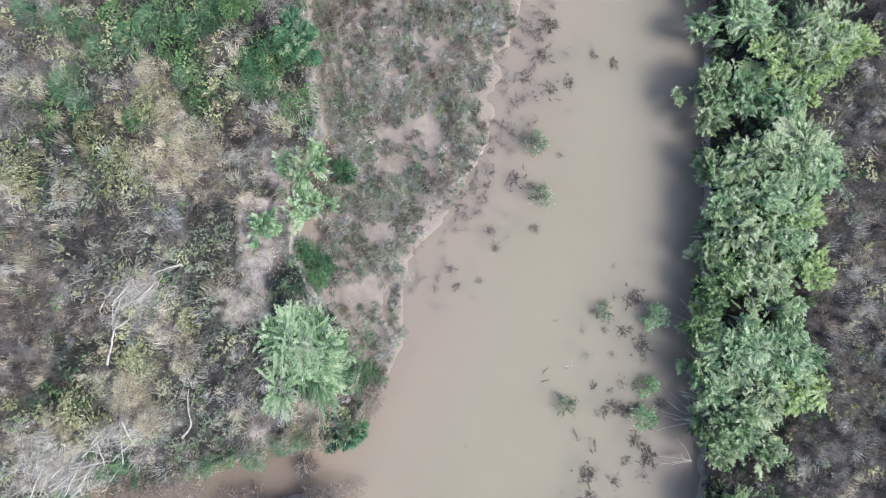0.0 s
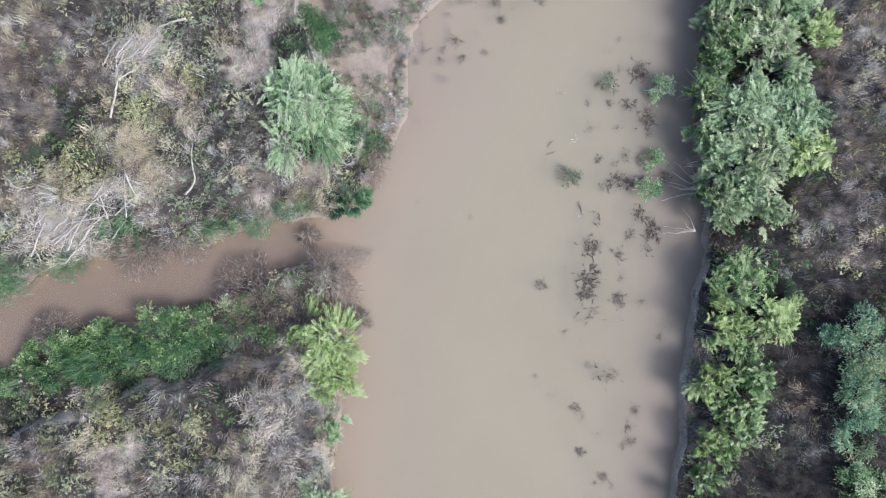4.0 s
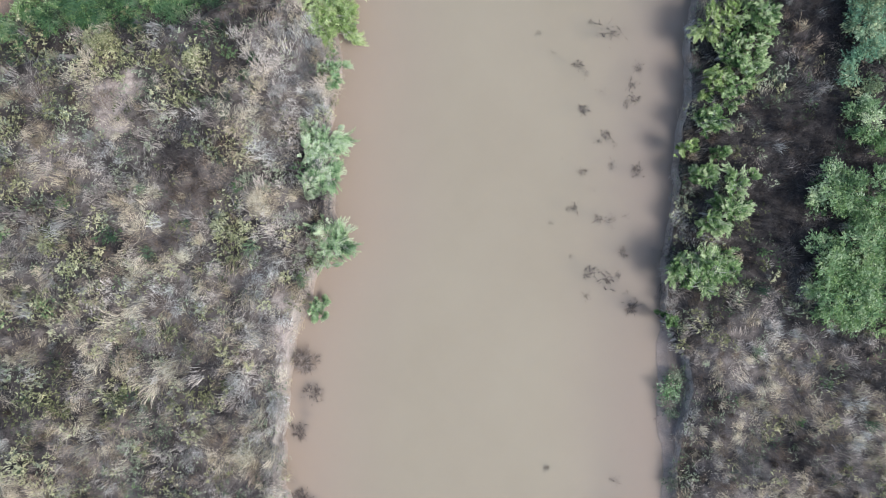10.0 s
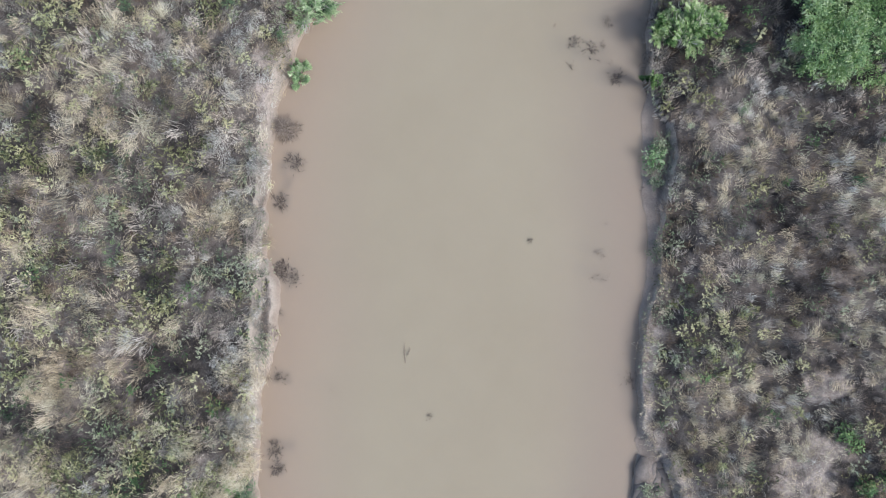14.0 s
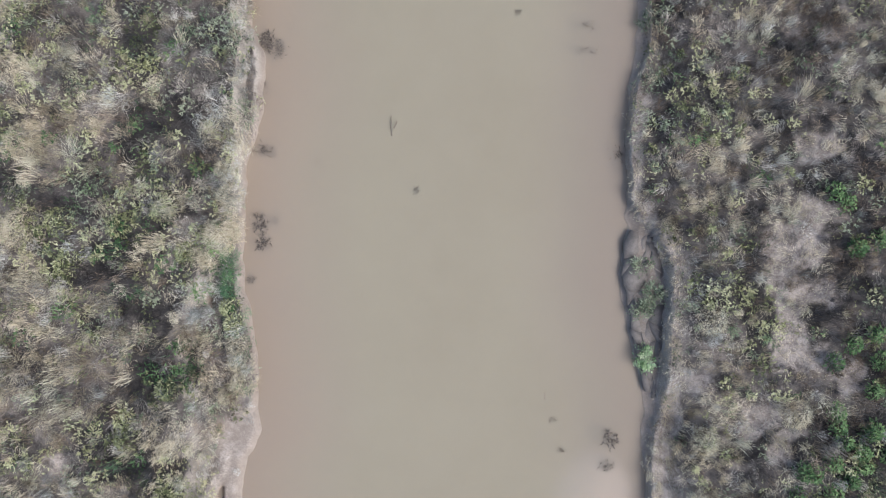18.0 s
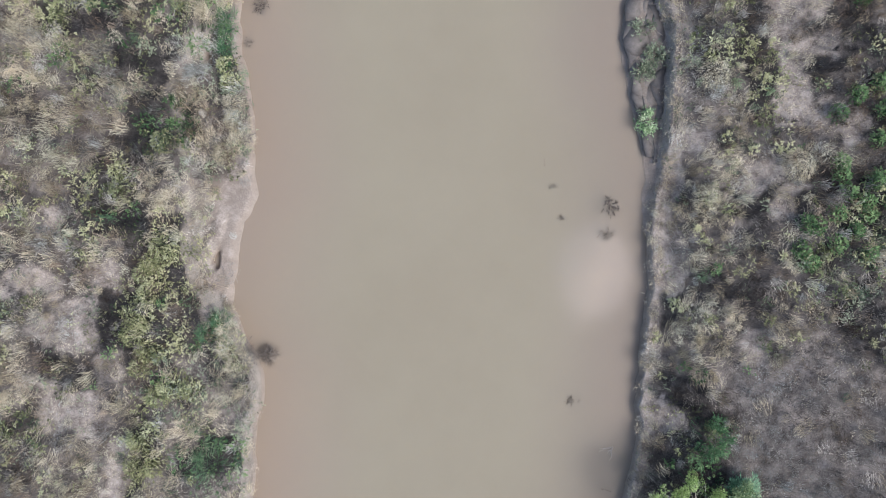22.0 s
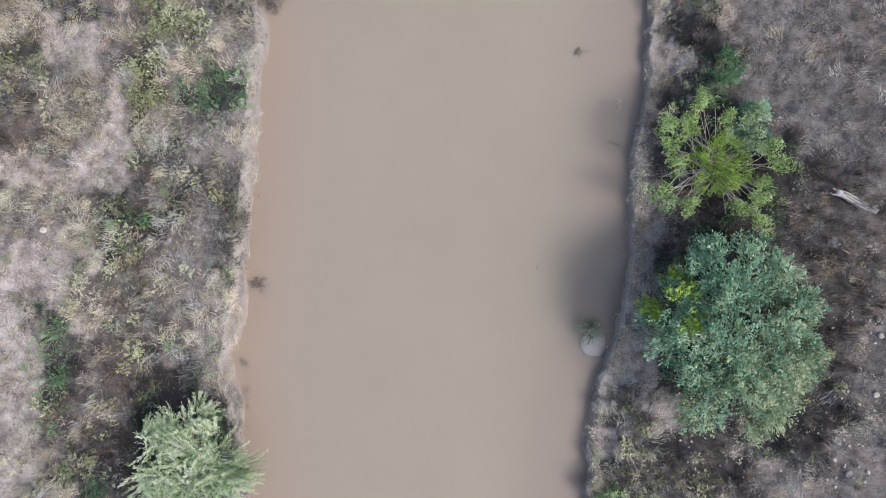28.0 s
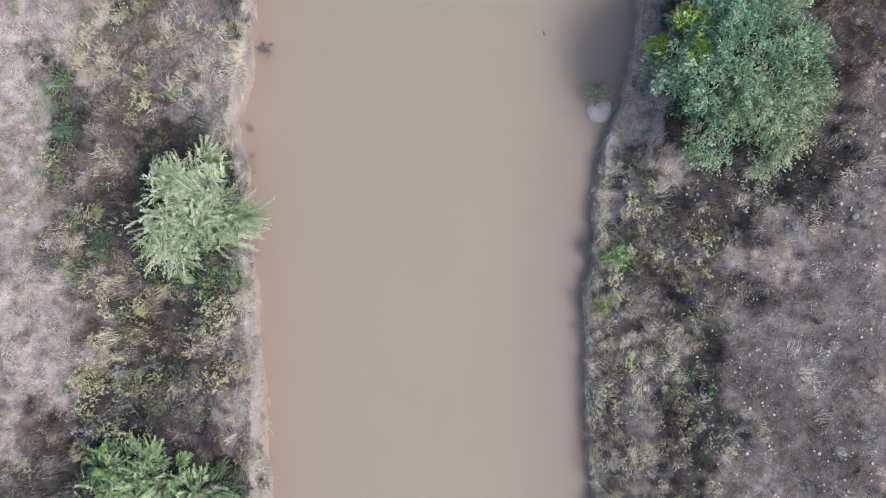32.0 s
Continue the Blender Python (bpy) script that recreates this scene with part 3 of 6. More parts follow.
# kinds: 0 bare, 1 straw, 2 grey weed, 3 dead dark weed, 4 olive weed, 5 green grass, 6 green weed, 7 sage, 8 short turf, 9 dead brown weed
# for each letter: the share of each kind, how pale it is, and how bushy
LETTERS = {
    ".": ((1.5, 0.3, 0.15, 0.0, 0.05, 0.0, 0.0, 0.05, 0.3, 0.1), 0.56, 0.12),
    "s": ((0.15, 1.3, 0.35, 0.15, 0.36, 0.0, 0.0, 0.1, 0.0, 0.4), 0.6, 0.95),
    "S": ((0.1, 1.8, 0.2, 0.0, 0.1, 0.0, 0.0, 0.0, 0.0, 0.1), 0.84, 1),
    "g": ((0.15, 0.3, 1.2, 0.3, 0.2, 0.0, 0.0, 0.35, 0.0, 0.1), 0.5, 0.9),
    "G": ((0.15, 0.5, 1.4, 0.05, 0.08, 0.0, 0.0, 0.2, 0.0, 0.0), 0.84, 0.9),
    "d": ((0.0, 0.15, 0.8, 1.2, 0.18, 0.0, 0.05, 0.2, 0.0, 0.35), 0.48, 1),
    "b": ((0.15, 0.2, 0.1, 0.35, 0.08, 0.0, 0.0, 0.0, 0.0, 1.5), 0.5, 0.9),
    "o": ((0.05, 0.2, 0.2, 0.2, 1.2, 0.05, 0.05, 0.3, 0.0, 0.1), 0.5, 1),
    "O": ((0.0, 0.25, 0.0, 0.15, 1.8, 0.0, 0.0, 0.1, 0.0, 0.1), 0.74, 1),
    "n": ((0.0, 0.0, 0.05, 0.1, 0.1, 1.3, 0.9, 0.1, 0.0, 0.0), 0.55, 1),
    "e": ((0.1, 0.1, 0.0, 0.1, 0.2, 0.2, 1.5, 0.0, 0.0, 0.0), 0.62, 1),
    "a": ((0.05, 0.15, 0.5, 0.15, 0.1, 0.0, 0.05, 1.4, 0.0, 0.0), 0.54, 0.9),
    # D: dark weeds; under and beside shrubs it also puts shade into plant colour
    "D": ((0.0, 0.0, 0.1, 1.3, 0.2, 0.1, 0.35, 0.25, 0.0, 0.2), 0.22, 1),
    "t": ((0.25, 0.1, 0.3, 0.15, 0.0, 0.0, 0.0, 0.0, 1.5, 0.25), 0.48, 0.1),
    "m": ((0.6, 0.1, 0.8, 0.6, 0.0, 0.0, 0.1, 0.8, 0.0, 0.2), 0.42, 0.3),
    "k": ((0.0, 0.0, 0.12, 1.8, 0.0, 0.0, 0.05, 0.05, 0.0, 0.12), 0.27, 1),
    "q": ((0.35, 0.5, 0.35, 0.0, 0.04, 0.0, 0.0, 0.2, 1.5, 0.05), 0.75, 0.3),
}
SYMBOLS = "".join(LETTERS)
SHARES = np.array([LETTERS[k][0] for k in SYMBOLS]).T
PALENESS = np.array([LETTERS[k][1] for k in SYMBOLS])
BUSHINESS = np.array([LETTERS[k][2] for k in SYMBOLS])
GROWTH_PLAN = np.array([[SYMBOLS.index(c) for c in row.replace(" ", "")] for row in GROWTH])


def letter_at(x, y, loose=0.0):
    """The plan's letter at a place; its patches have ragged edges."""
    u = x + (fbm(x, y, 0.8, 60) - 0.5) * 1.5 + rng.normal(0, 1, len(x)) * loose
    v = y + (fbm(x, y, 0.8, 65) - 0.5) * 1.5 + rng.normal(0, 1, len(x)) * loose
    row = np.clip(np.round((NORTH - v) / CELL), 0, len(GROWTH) - 1).astype(int)
    west = np.clip(np.round((u - WEST) / CELL), 0, 12)
    east = 13 + np.clip(np.round((u - EAST) / CELL), 0, 11)
    return GROWTH_PLAN[row, np.where(x < 1.5, west, east).astype(int)]


def kinds_at(x, y, loose=0.0):
    """How much of each kind grows at a place, and how pale it is."""
    k = letter_at(x, y, loose)
    w = SHARES[:, k] * np.stack([np.clip((fbm(x, y, 0.9, 40 + i) - 0.3) * 4, 0.3, 1.7) for i in range(10)]) + 0.005
    # the foot of the earth bank is mostly bare
    foot = smooth((x - edge(LEFT_TOP, y)) / 0.4) * (x < 0) * (y < -24) * np.interp(y, [-48, -46, -42, -40], [0.3, 0.8, 0.8, 0.1])
    w *= 1 - foot
    w[0] += 1.4 * foot
    # the trodden ridge of pale earth behind the beach
    ridge = ridge_at(x, y)
    w *= 1 - 0.93 * ridge
    w[0] += 2.0 * ridge
    lip = x - edge(RIGHT_TOP, y)
    s = smooth(lip / 0.1 + 1.5) * smooth((0.75 - lip) / 0.4) * smooth((-28 - y) / 4) * smooth((y + 62) / 3)
    w *= 1 - 0.65 * s
    w[0] += s * 1.3
    flats = (y > -6.5) & (x > edge(LEFT_TOP, y)) & (x < edge(LEFT_WATER, y) + 0.3)
    w[:, flats] *= np.array([1.0, 0.15, 1.3, 0.7, 0.1, 0.1, 0.2, 2.0, 0.6, 1.5])[:, None]
    return w, PALENESS[k]


def scatter(step, lo=-16.0, hi=16.4, south=-73.0, north=10.0):
    xs, ys = np.arange(lo, hi, step), np.arange(south, north, step)
    X, Y = np.meshgrid(xs, ys)
    x, y = X.ravel() + rng.uniform(-0.6, 0.6, X.size) * step, Y.ravel() + rng.uniform(-0.6, 0.6, X.size) * step
    lw, rw = edge(LEFT_WATER, y), edge(RIGHT_WATER, y)
    keep = (x < lw + 0.3) | (x > rw - 0.3)
    x, y = x[keep], y[keep]
    z = height(x, y)
    flats = (y > -6.5) & (x > edge(LEFT_TOP, y)) & (x < lw[keep] + 0.3)
    z = np.where(flats & (fbm(x, y, 0.9, 97) < 0.36), -1.0, z)
    keep = z > np.where((y > -6.5) & (x > edge(LEFT_TOP, y)), 0.01, np.where(creek_away(x, y) < 3, 0.12, 0.3))
    return x[keep], y[keep], z[keep]


def fringe():
    """Roots of the growth that hangs over the edges of the banks."""
    out = []
    for line, side, seed in ((LEFT_TOP, -1, 3), (RIGHT_TOP, 1, 5), (LEFT_WATER, -1, 3)):
        y = np.arange(-73, 9.6, 0.1)
        y = y + rng.uniform(-0.1, 0.1, len(y))
        x = edge(line, y) + bank_wobble(y, seed) * 0.8 + side * rng.uniform(-0.05, 0.4, len(y))
        q = fbm(y, y * 0 + side, 0.5, 88) > (0.25 if line is not LEFT_WATER else 0.42)
        out.append(np.stack([x[q], y[q]], 1))
    for (ax, ay), (bx, by) in zip(CREEK[1:], CREEK[2:]):
        t, u = rng.uniform(0, 1, 90), rng.uniform(0.95, 1.7, 90) * rng.choice([-1, 1], 90)
        n = math.hypot(bx - ax, by - ay)
        out.append(np.stack([ax + (bx - ax) * t - (by - ay) / n * u, ay + (by - ay) * t + (bx - ax) / n * u], 1))
    p = np.concatenate(out)
    z = height(p[:, 0], p[:, 1])
    q = z > 0.1
    return p[q, 0], p[q, 1], z[q]


def tufts(x, y, z, count, length, width, rise, comb, spread, tones, own=0.0):
    """Plants of many thin blades round a root, combed over by wind and their own weight."""
    n = len(x)
    size = rng.uniform(0.55, 1.4, n)
    root = np.repeat(np.stack([x, y, z], 1), count, 0)
    s = np.repeat(size, count)
    turn = rng.uniform(0, 2 * np.pi, n * count)
    lie = np.repeat(fbm(x, y, 0.6, 91) * 14 + rng.normal(0, 0.7, n), count)
    lean = np.repeat(np.abs(rng.normal(comb, 0.5, n)), count)
    up = np.abs(rng.normal(rise, 0.35, n * count)) + 0.05
    way = unit(np.stack([0.7 * np.cos(turn) + lean * np.cos(lie), 0.7 * np.sin(turn) + lean * np.sin(lie), up], 1))
    about = rng.uniform(0, 2 * np.pi, n * count)
    root = root + np.stack([np.cos(about), np.sin(about), turn * 0], 1) * (spread * np.sqrt(rng.uniform(0, 1, n * count)) * s)[:, None]
    root[:, 2] += rng.uniform(0, 0.12, n * count) * s
    ln = rng.uniform(0.35, 1.25, n * count) * length * s
    v, f = spikes(root, way, ln, width * rng.uniform(0.6, 1.4, n * count))
    t = np.repeat(np.clip(np.repeat(tones, count) + rng.normal(0, 0.06 + own, n * count), 0, 1), 3)
    return v, f, t


def fountain(x, y, z, r, tall, count, width, tones):
    """Clumps of long blades that rise from one root, arch over and are combed one way."""
    n = len(x)
    m = n * count
    r, tall = np.repeat(r, count), np.repeat(tall, count)
    c = np.repeat(np.stack([x, y, z], 1), count, 0)
    a = rng.uniform(0, 2 * np.pi, m)
    reach = r * rng.uniform(0.25, 0.85, m)
    lie = np.repeat(fbm(x, y, 0.5, 93) * 12 + rng.normal(0, 0.8, n), count)
    comb = np.repeat(np.abs(rng.normal(0.4, 0.25, n)), count) * r
    out, drift = np.stack([np.cos(a), np.sin(a)], 1), np.stack([np.cos(lie), np.sin(lie)], 1) * comb[:, None]
    u = rng.uniform(0, 2 * np.pi, m)
    base = c.copy()
    base[:, :2] += np.stack([np.cos(u), np.sin(u)], 1) * (0.55 * r * np.sqrt(rng.uniform(0, 1, m)))[:, None] + out * (0.1 * reach)[:, None]
    base[:, 2] += tall * rng.uniform(0.0, 0.25, m)
    mid = base.copy()
    mid[:, :2] += out * (0.5 * reach)[:, None] + 0.5 * drift
    mid[:, 2] = c[:, 2] + tall * rng.uniform(0.6, 1.1, m)
    tip = base.copy()
    tip[:, :2] += out * reach[:, None] + drift + rng.normal(0, 0.02, (m, 2))
    tip[:, 2] = c[:, 2] + tall * rng.uniform(0.35, 1.15, m)
    side = unit(np.cross(tip - base, np.array([0, 0, 1.0]) + rng.normal(0, 0.3, (m, 3)))) * (width * rng.uniform(0.6, 1.4, m) / 2)[:, None]
    v = np.stack([base, mid + side, mid - side, tip], 1).reshape(-1, 3)
    k = np.arange(m)[:, None] * 4
    f = np.concatenate([k + [0, 1, 2], k + [1, 3, 2]], 1).reshape(-1, 3)
    return v, f, np.repeat(np.clip(np.repeat(tones, count) + rng.normal(0, 0.1, m), 0, 1), 4)


def mound(x, y, z, r, tall, count, length, wide, tones, leaf=False):
    """Rounded bushes of fine growth: short blades over a dome, swept outwards and one way."""
    n = len(x)
    m = n * count
    turn, out = rng.uniform(0, 2 * np.pi, m), np.sqrt(rng.uniform(0, 1, m))
    r, tall = np.repeat(r, count), np.repeat(tall, count)
    out *= 0.75 + 0.5 * vnoise(np.cos(turn) * 2 + np.repeat(x, count) * 9, np.sin(turn) * 2 + np.repeat(y, count) * 9, 1.0, 77)
    c = np.repeat(np.stack([x, y, z], 1), count, 0)
    c = c + np.stack([np.cos(turn) * out * r, np.sin(turn) * out * r, tall * np.clip(1 - out**2, 0.05, 1) * rng.uniform(0.7, 1.05, m)], 1)
    lie = np.repeat(rng.uniform(0, 2 * np.pi, n), count)
    way = np.stack([np.cos(turn) * 0.6 * out + 0.5 * np.cos(lie), np.sin(turn) * 0.6 * out + 0.5 * np.sin(lie), 0.5 - 0.3 * out], 1)
    way = unit(way + rng.normal(0, 0.45, (m, 3)))
    ln = length * rng.uniform(0.5, 1.35, m)
    own = rng.normal(0, 0.13, m) + 0.5 * (vnoise(c[:, 0], c[:, 1], 7.0, 78) - 0.5)
    t = np.clip(np.repeat(tones, count) + own, 0, 1)
    if leaf:
        v, f = blades(c, way, ln, ln * wide, 0.1)
        return v, f, np.repeat(t, 4)
    v, f = spikes(c, way, ln, wide * rng.uniform(0.7, 1.3, m))
    return v, f, np.repeat(t, 3)


def leafy(x, y, z, sprigs, per, reach, tall, leaf, tones):
    """Leafy weeds: sprigs on stalks, each a tuft of leaves that points up and outwards."""
    n = len(x)
    k = n * sprigs
    reach, tall = np.repeat(np.broadcast_to(reach, n) * rng.uniform(0.7, 1.3, n), sprigs), np.repeat(np.broadcast_to(tall, n), sprigs)
    turn, out = rng.uniform(0, 2 * np.pi, k), np.sqrt(rng.uniform(0, 1, k))
    up = (1 - 0.5 * out**2) * rng.uniform(0.45, 1.1, k)
    c = np.repeat(np.stack([x, y, z], 1), sprigs, 0) + np.stack([np.cos(turn) * out * reach, np.sin(turn) * out * reach, up * tall], 1)
    m = k * per
    lie = np.repeat(turn + rng.normal(0, 0.6, k), per)
    p = np.repeat(c, per, 0)
    run = rng.uniform(-0.06, 0.06, m)
    p = p + np.stack([np.cos(lie) * run, np.sin(lie) * run, 0.4 * run], 1)
    way = unit(np.stack([np.cos(lie) * 0.7, np.sin(lie) * 0.7, 0.25 + 0 * lie], 1) + rng.normal(0, 0.5, (m, 3)))
    ln = leaf * rng.uniform(0.6, 1.4, m)
    v, f = blades(p, way, ln, ln * rng.uniform(0.3, 0.5, m), 0.15)
    tone = np.repeat(np.repeat(tones, sprigs) + rng.normal(0, 0.17, k), per)
    return v, f, np.repeat(np.clip(tone, 0, 1), 4)


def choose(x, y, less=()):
    """The kind of each plant, and its tone: that of its patch, its bank, the clump it stands in, and its own."""
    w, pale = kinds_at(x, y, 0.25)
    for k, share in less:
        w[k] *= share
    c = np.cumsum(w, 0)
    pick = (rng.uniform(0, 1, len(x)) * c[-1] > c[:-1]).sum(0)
    # plants west of x = 1.5 are toned slightly paler
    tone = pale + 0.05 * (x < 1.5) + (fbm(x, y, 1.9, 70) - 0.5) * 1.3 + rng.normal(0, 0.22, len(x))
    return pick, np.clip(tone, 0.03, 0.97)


def low_growth():
    x, y, z = (np.concatenate(p) for p in zip(scatter(0.3), fringe()))
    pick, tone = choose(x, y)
    bare = (pick == 0) & (x > edge(LEFT_TOP, y)) & (x < 0) & (y < -24) & (rng.uniform(0, 1, len(x)) < 0.8)
    pick[bare] = 10

    def at(k):
        q = pick == k
        return x[q], y[q], z[q]

    def tn(k, d=0.0):
        return tone[pick == k] + d

    sets = [
        ("dry_litter", STRAW, tufts(*at(0), 24, 0.13, 0.014, 0.2, 0.3, 0.22, tn(0)), "short dead grass and litter on bare earth", "grass"),
        ("straw_grass", STRAW, tufts(*at(1), 62, 0.24, 0.01, 0.6, 1.2, 0.22, tn(1)), "pale straw-coloured dry grass in tufts", "grass"),
        ("grey_weeds", GREYWEED, tufts(*at(2), 62, 0.2, 0.01, 0.6, 1.0, 0.22, tn(2)), "grey dried weeds with wiry stems", "weeds"),
        ("dead_dark_weeds", DARKWEED, tufts(*at(3), 54, 0.19, 0.0115, 0.8, 0.6, 0.24, tn(3), 0.06), "dark dead weeds, brown to almost black", "weeds"),
        ("olive_weeds", OLIVE, leafy(*at(4), 9, 5, 0.22, 0.4, 0.066, tn(4)), "olive and yellow-green leafy weeds", "weeds"),
        ("green_grass", GREENGRASS, tufts(*at(5), 54, 0.26, 0.014, 1.0, 0.7, 0.24, tn(5), 0.06), "long green grass on the bank", "grass"),
        ("green_weeds", GREENWEED, leafy(*at(6), 9, 5, 0.22, 0.36, 0.066, tn(6)), "fresh green leafy weeds", "weeds"),
        ("sage_weeds", SAGE, leafy(*at(7), 9, 5, 0.22, 0.26, 0.058, tn(7)), "low grey-green sage-like weeds", "weeds"),
        ("short_turf", GREYWEED, tufts(*at(8), 50, 0.12, 0.0115, 0.35, 0.3, 0.22, 0.14 + 0.55 * tn(8), 0.06), "short grey-brown dried turf", "grass"),
        ("brown_weeds", BROWNWEED, tufts(*at(9), 54, 0.19, 0.011, 0.7, 0.6, 0.23, tn(9), 0.06), "reddish-brown dead weeds", "weeds"),
    ]
    for name, mat, (v, f, t), label, cat in sets:
        tagged(mesh_obj(name, v, f, mat, tone=t), label, cat, kind="stuff")


def low_bushes():
    """Knee-high clumps of grass and weeds between the lower growth."""
    hang = [p[::3] for p in fringe()]
    x, y, z = (np.concatenate(p) for p in zip(scatter(0.42), hang))
    q = (z > 0.3) & (rng.uniform(0, 1, len(x)) < BUSHINESS[letter_at(x, y)])
    q &= (x < 0) | (y > -24) | (y < -62) | (x > edge(RIGHT_TOP, y) + 0.45)
    x, y, z = x[q], y[q], z[q]
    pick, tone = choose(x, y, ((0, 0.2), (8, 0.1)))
    r = rng.uniform(0.17, 0.43, len(x)) * np.where(x > 1.5, 0.74, 1.0)
    for k, name, mat, count, width, label, cat in (
            (1, "straw_clumps", STRAW, 60, 0.0105, "arching clumps of pale dry grass", "grass"),
            (2, "grey_clumps", GREYWEED, 54, 0.0105, "arching clumps of grey dried weeds", "weeds"),
            (3, "dark_clumps", DARKWEED, 46, 0.012, "clumps of dark dead weeds", "weeds"),
            (5, "grass_clumps", GREENGRASS, 56, 0.014, "arching clumps of long green grass", "grass"),
            (9, "brown_clumps", BROWNWEED, 48, 0.011, "clumps of reddish-brown dead weeds", "weeds")):
        q = pick == k
        v, f, t = fountain(x[q], y[q], z[q], r[q], 0.18 + 1.15 * r[q], count, width, tone[q])
        tagged(mesh_obj(name, v, f, mat, tone=t), label, cat, kind="stuff")
    for k, name, mat, sprigs, leaf, label, cat in (
            (4, "olive_clumps", OLIVE, 17, 0.078, "rounded olive-green weeds", "weeds"),
            (6, "leafy_clumps", GREENWEED, 17, 0.078, "rounded clumps of fresh green weeds", "weeds"),
            (7, "sage_clumps", SAGE, 14, 0.066, "rounded clumps of grey-green weeds", "weeds")):
        q = pick == k
        v, f, t = leafy(x[q], y[q], z[q], sprigs, 6, 0.9 * r[q], 0.25 + 1.2 * r[q], leaf, tone[q] + 0.06)
        tagged(mesh_obj(name, v, f, mat, tone=t), label, cat, kind="stuff")


def flood_weeds():
    """Mats of half-dead weed on the flooded flats: short curling stalks with mud between them."""
    x, y, z = scatter(0.15, -8.0, 4.2, -6.0, 10.0)
    q = (x > edge(LEFT_TOP, y) + 0.2) & (z < 0.4) & (fbm(x, y, 1.7, 74) > 0.33)
    x, y, z = x[q], y[q], z[q]
    wave = fbm(x, y, 1.0, 73)
    kind = (rng.uniform(0, 1, len(x)) + (wave - 0.5) * 1.6 < np.array([[0.3], [0.62]])).sum(0)
    r = rng.uniform(0.09, 0.2, len(x))
    tone = np.clip(0.56 + (fbm(x, y, 1.8, 75) - 0.5) * 1.0 + rng.normal(0, 0.14, len(x)), 0.05, 0.95)
    for k, name, mat, dark, label in ((0, "flood_weeds", SAGE, 0.0, "grey-green weeds matted on wet mud"), (1, "flood_twigs", GREYWEED, 0.1, "grey dead weed stalks matted on wet mud"), (2, "flood_stalks", BROWNWEED, -0.06, "brown dead weed stalks matted on wet mud")):
        q = kind == k
        v, f, t = fountain(x[q], y[q], z[q], r[q], 0.08 + 0.7 * r[q], 26, 0.016, tone[q] - dark)
        tagged(mesh_obj(name, v, f, mat, tone=t), label, "weeds", kind="stuff")


build_ground()
low_growth()
flood_weeds()
low_bushes()


# ---------------------------------------------------------------- shrubs and trees
def ground_z(x, y):
    return float(height(np.array([x]), np.array([y]))[0])


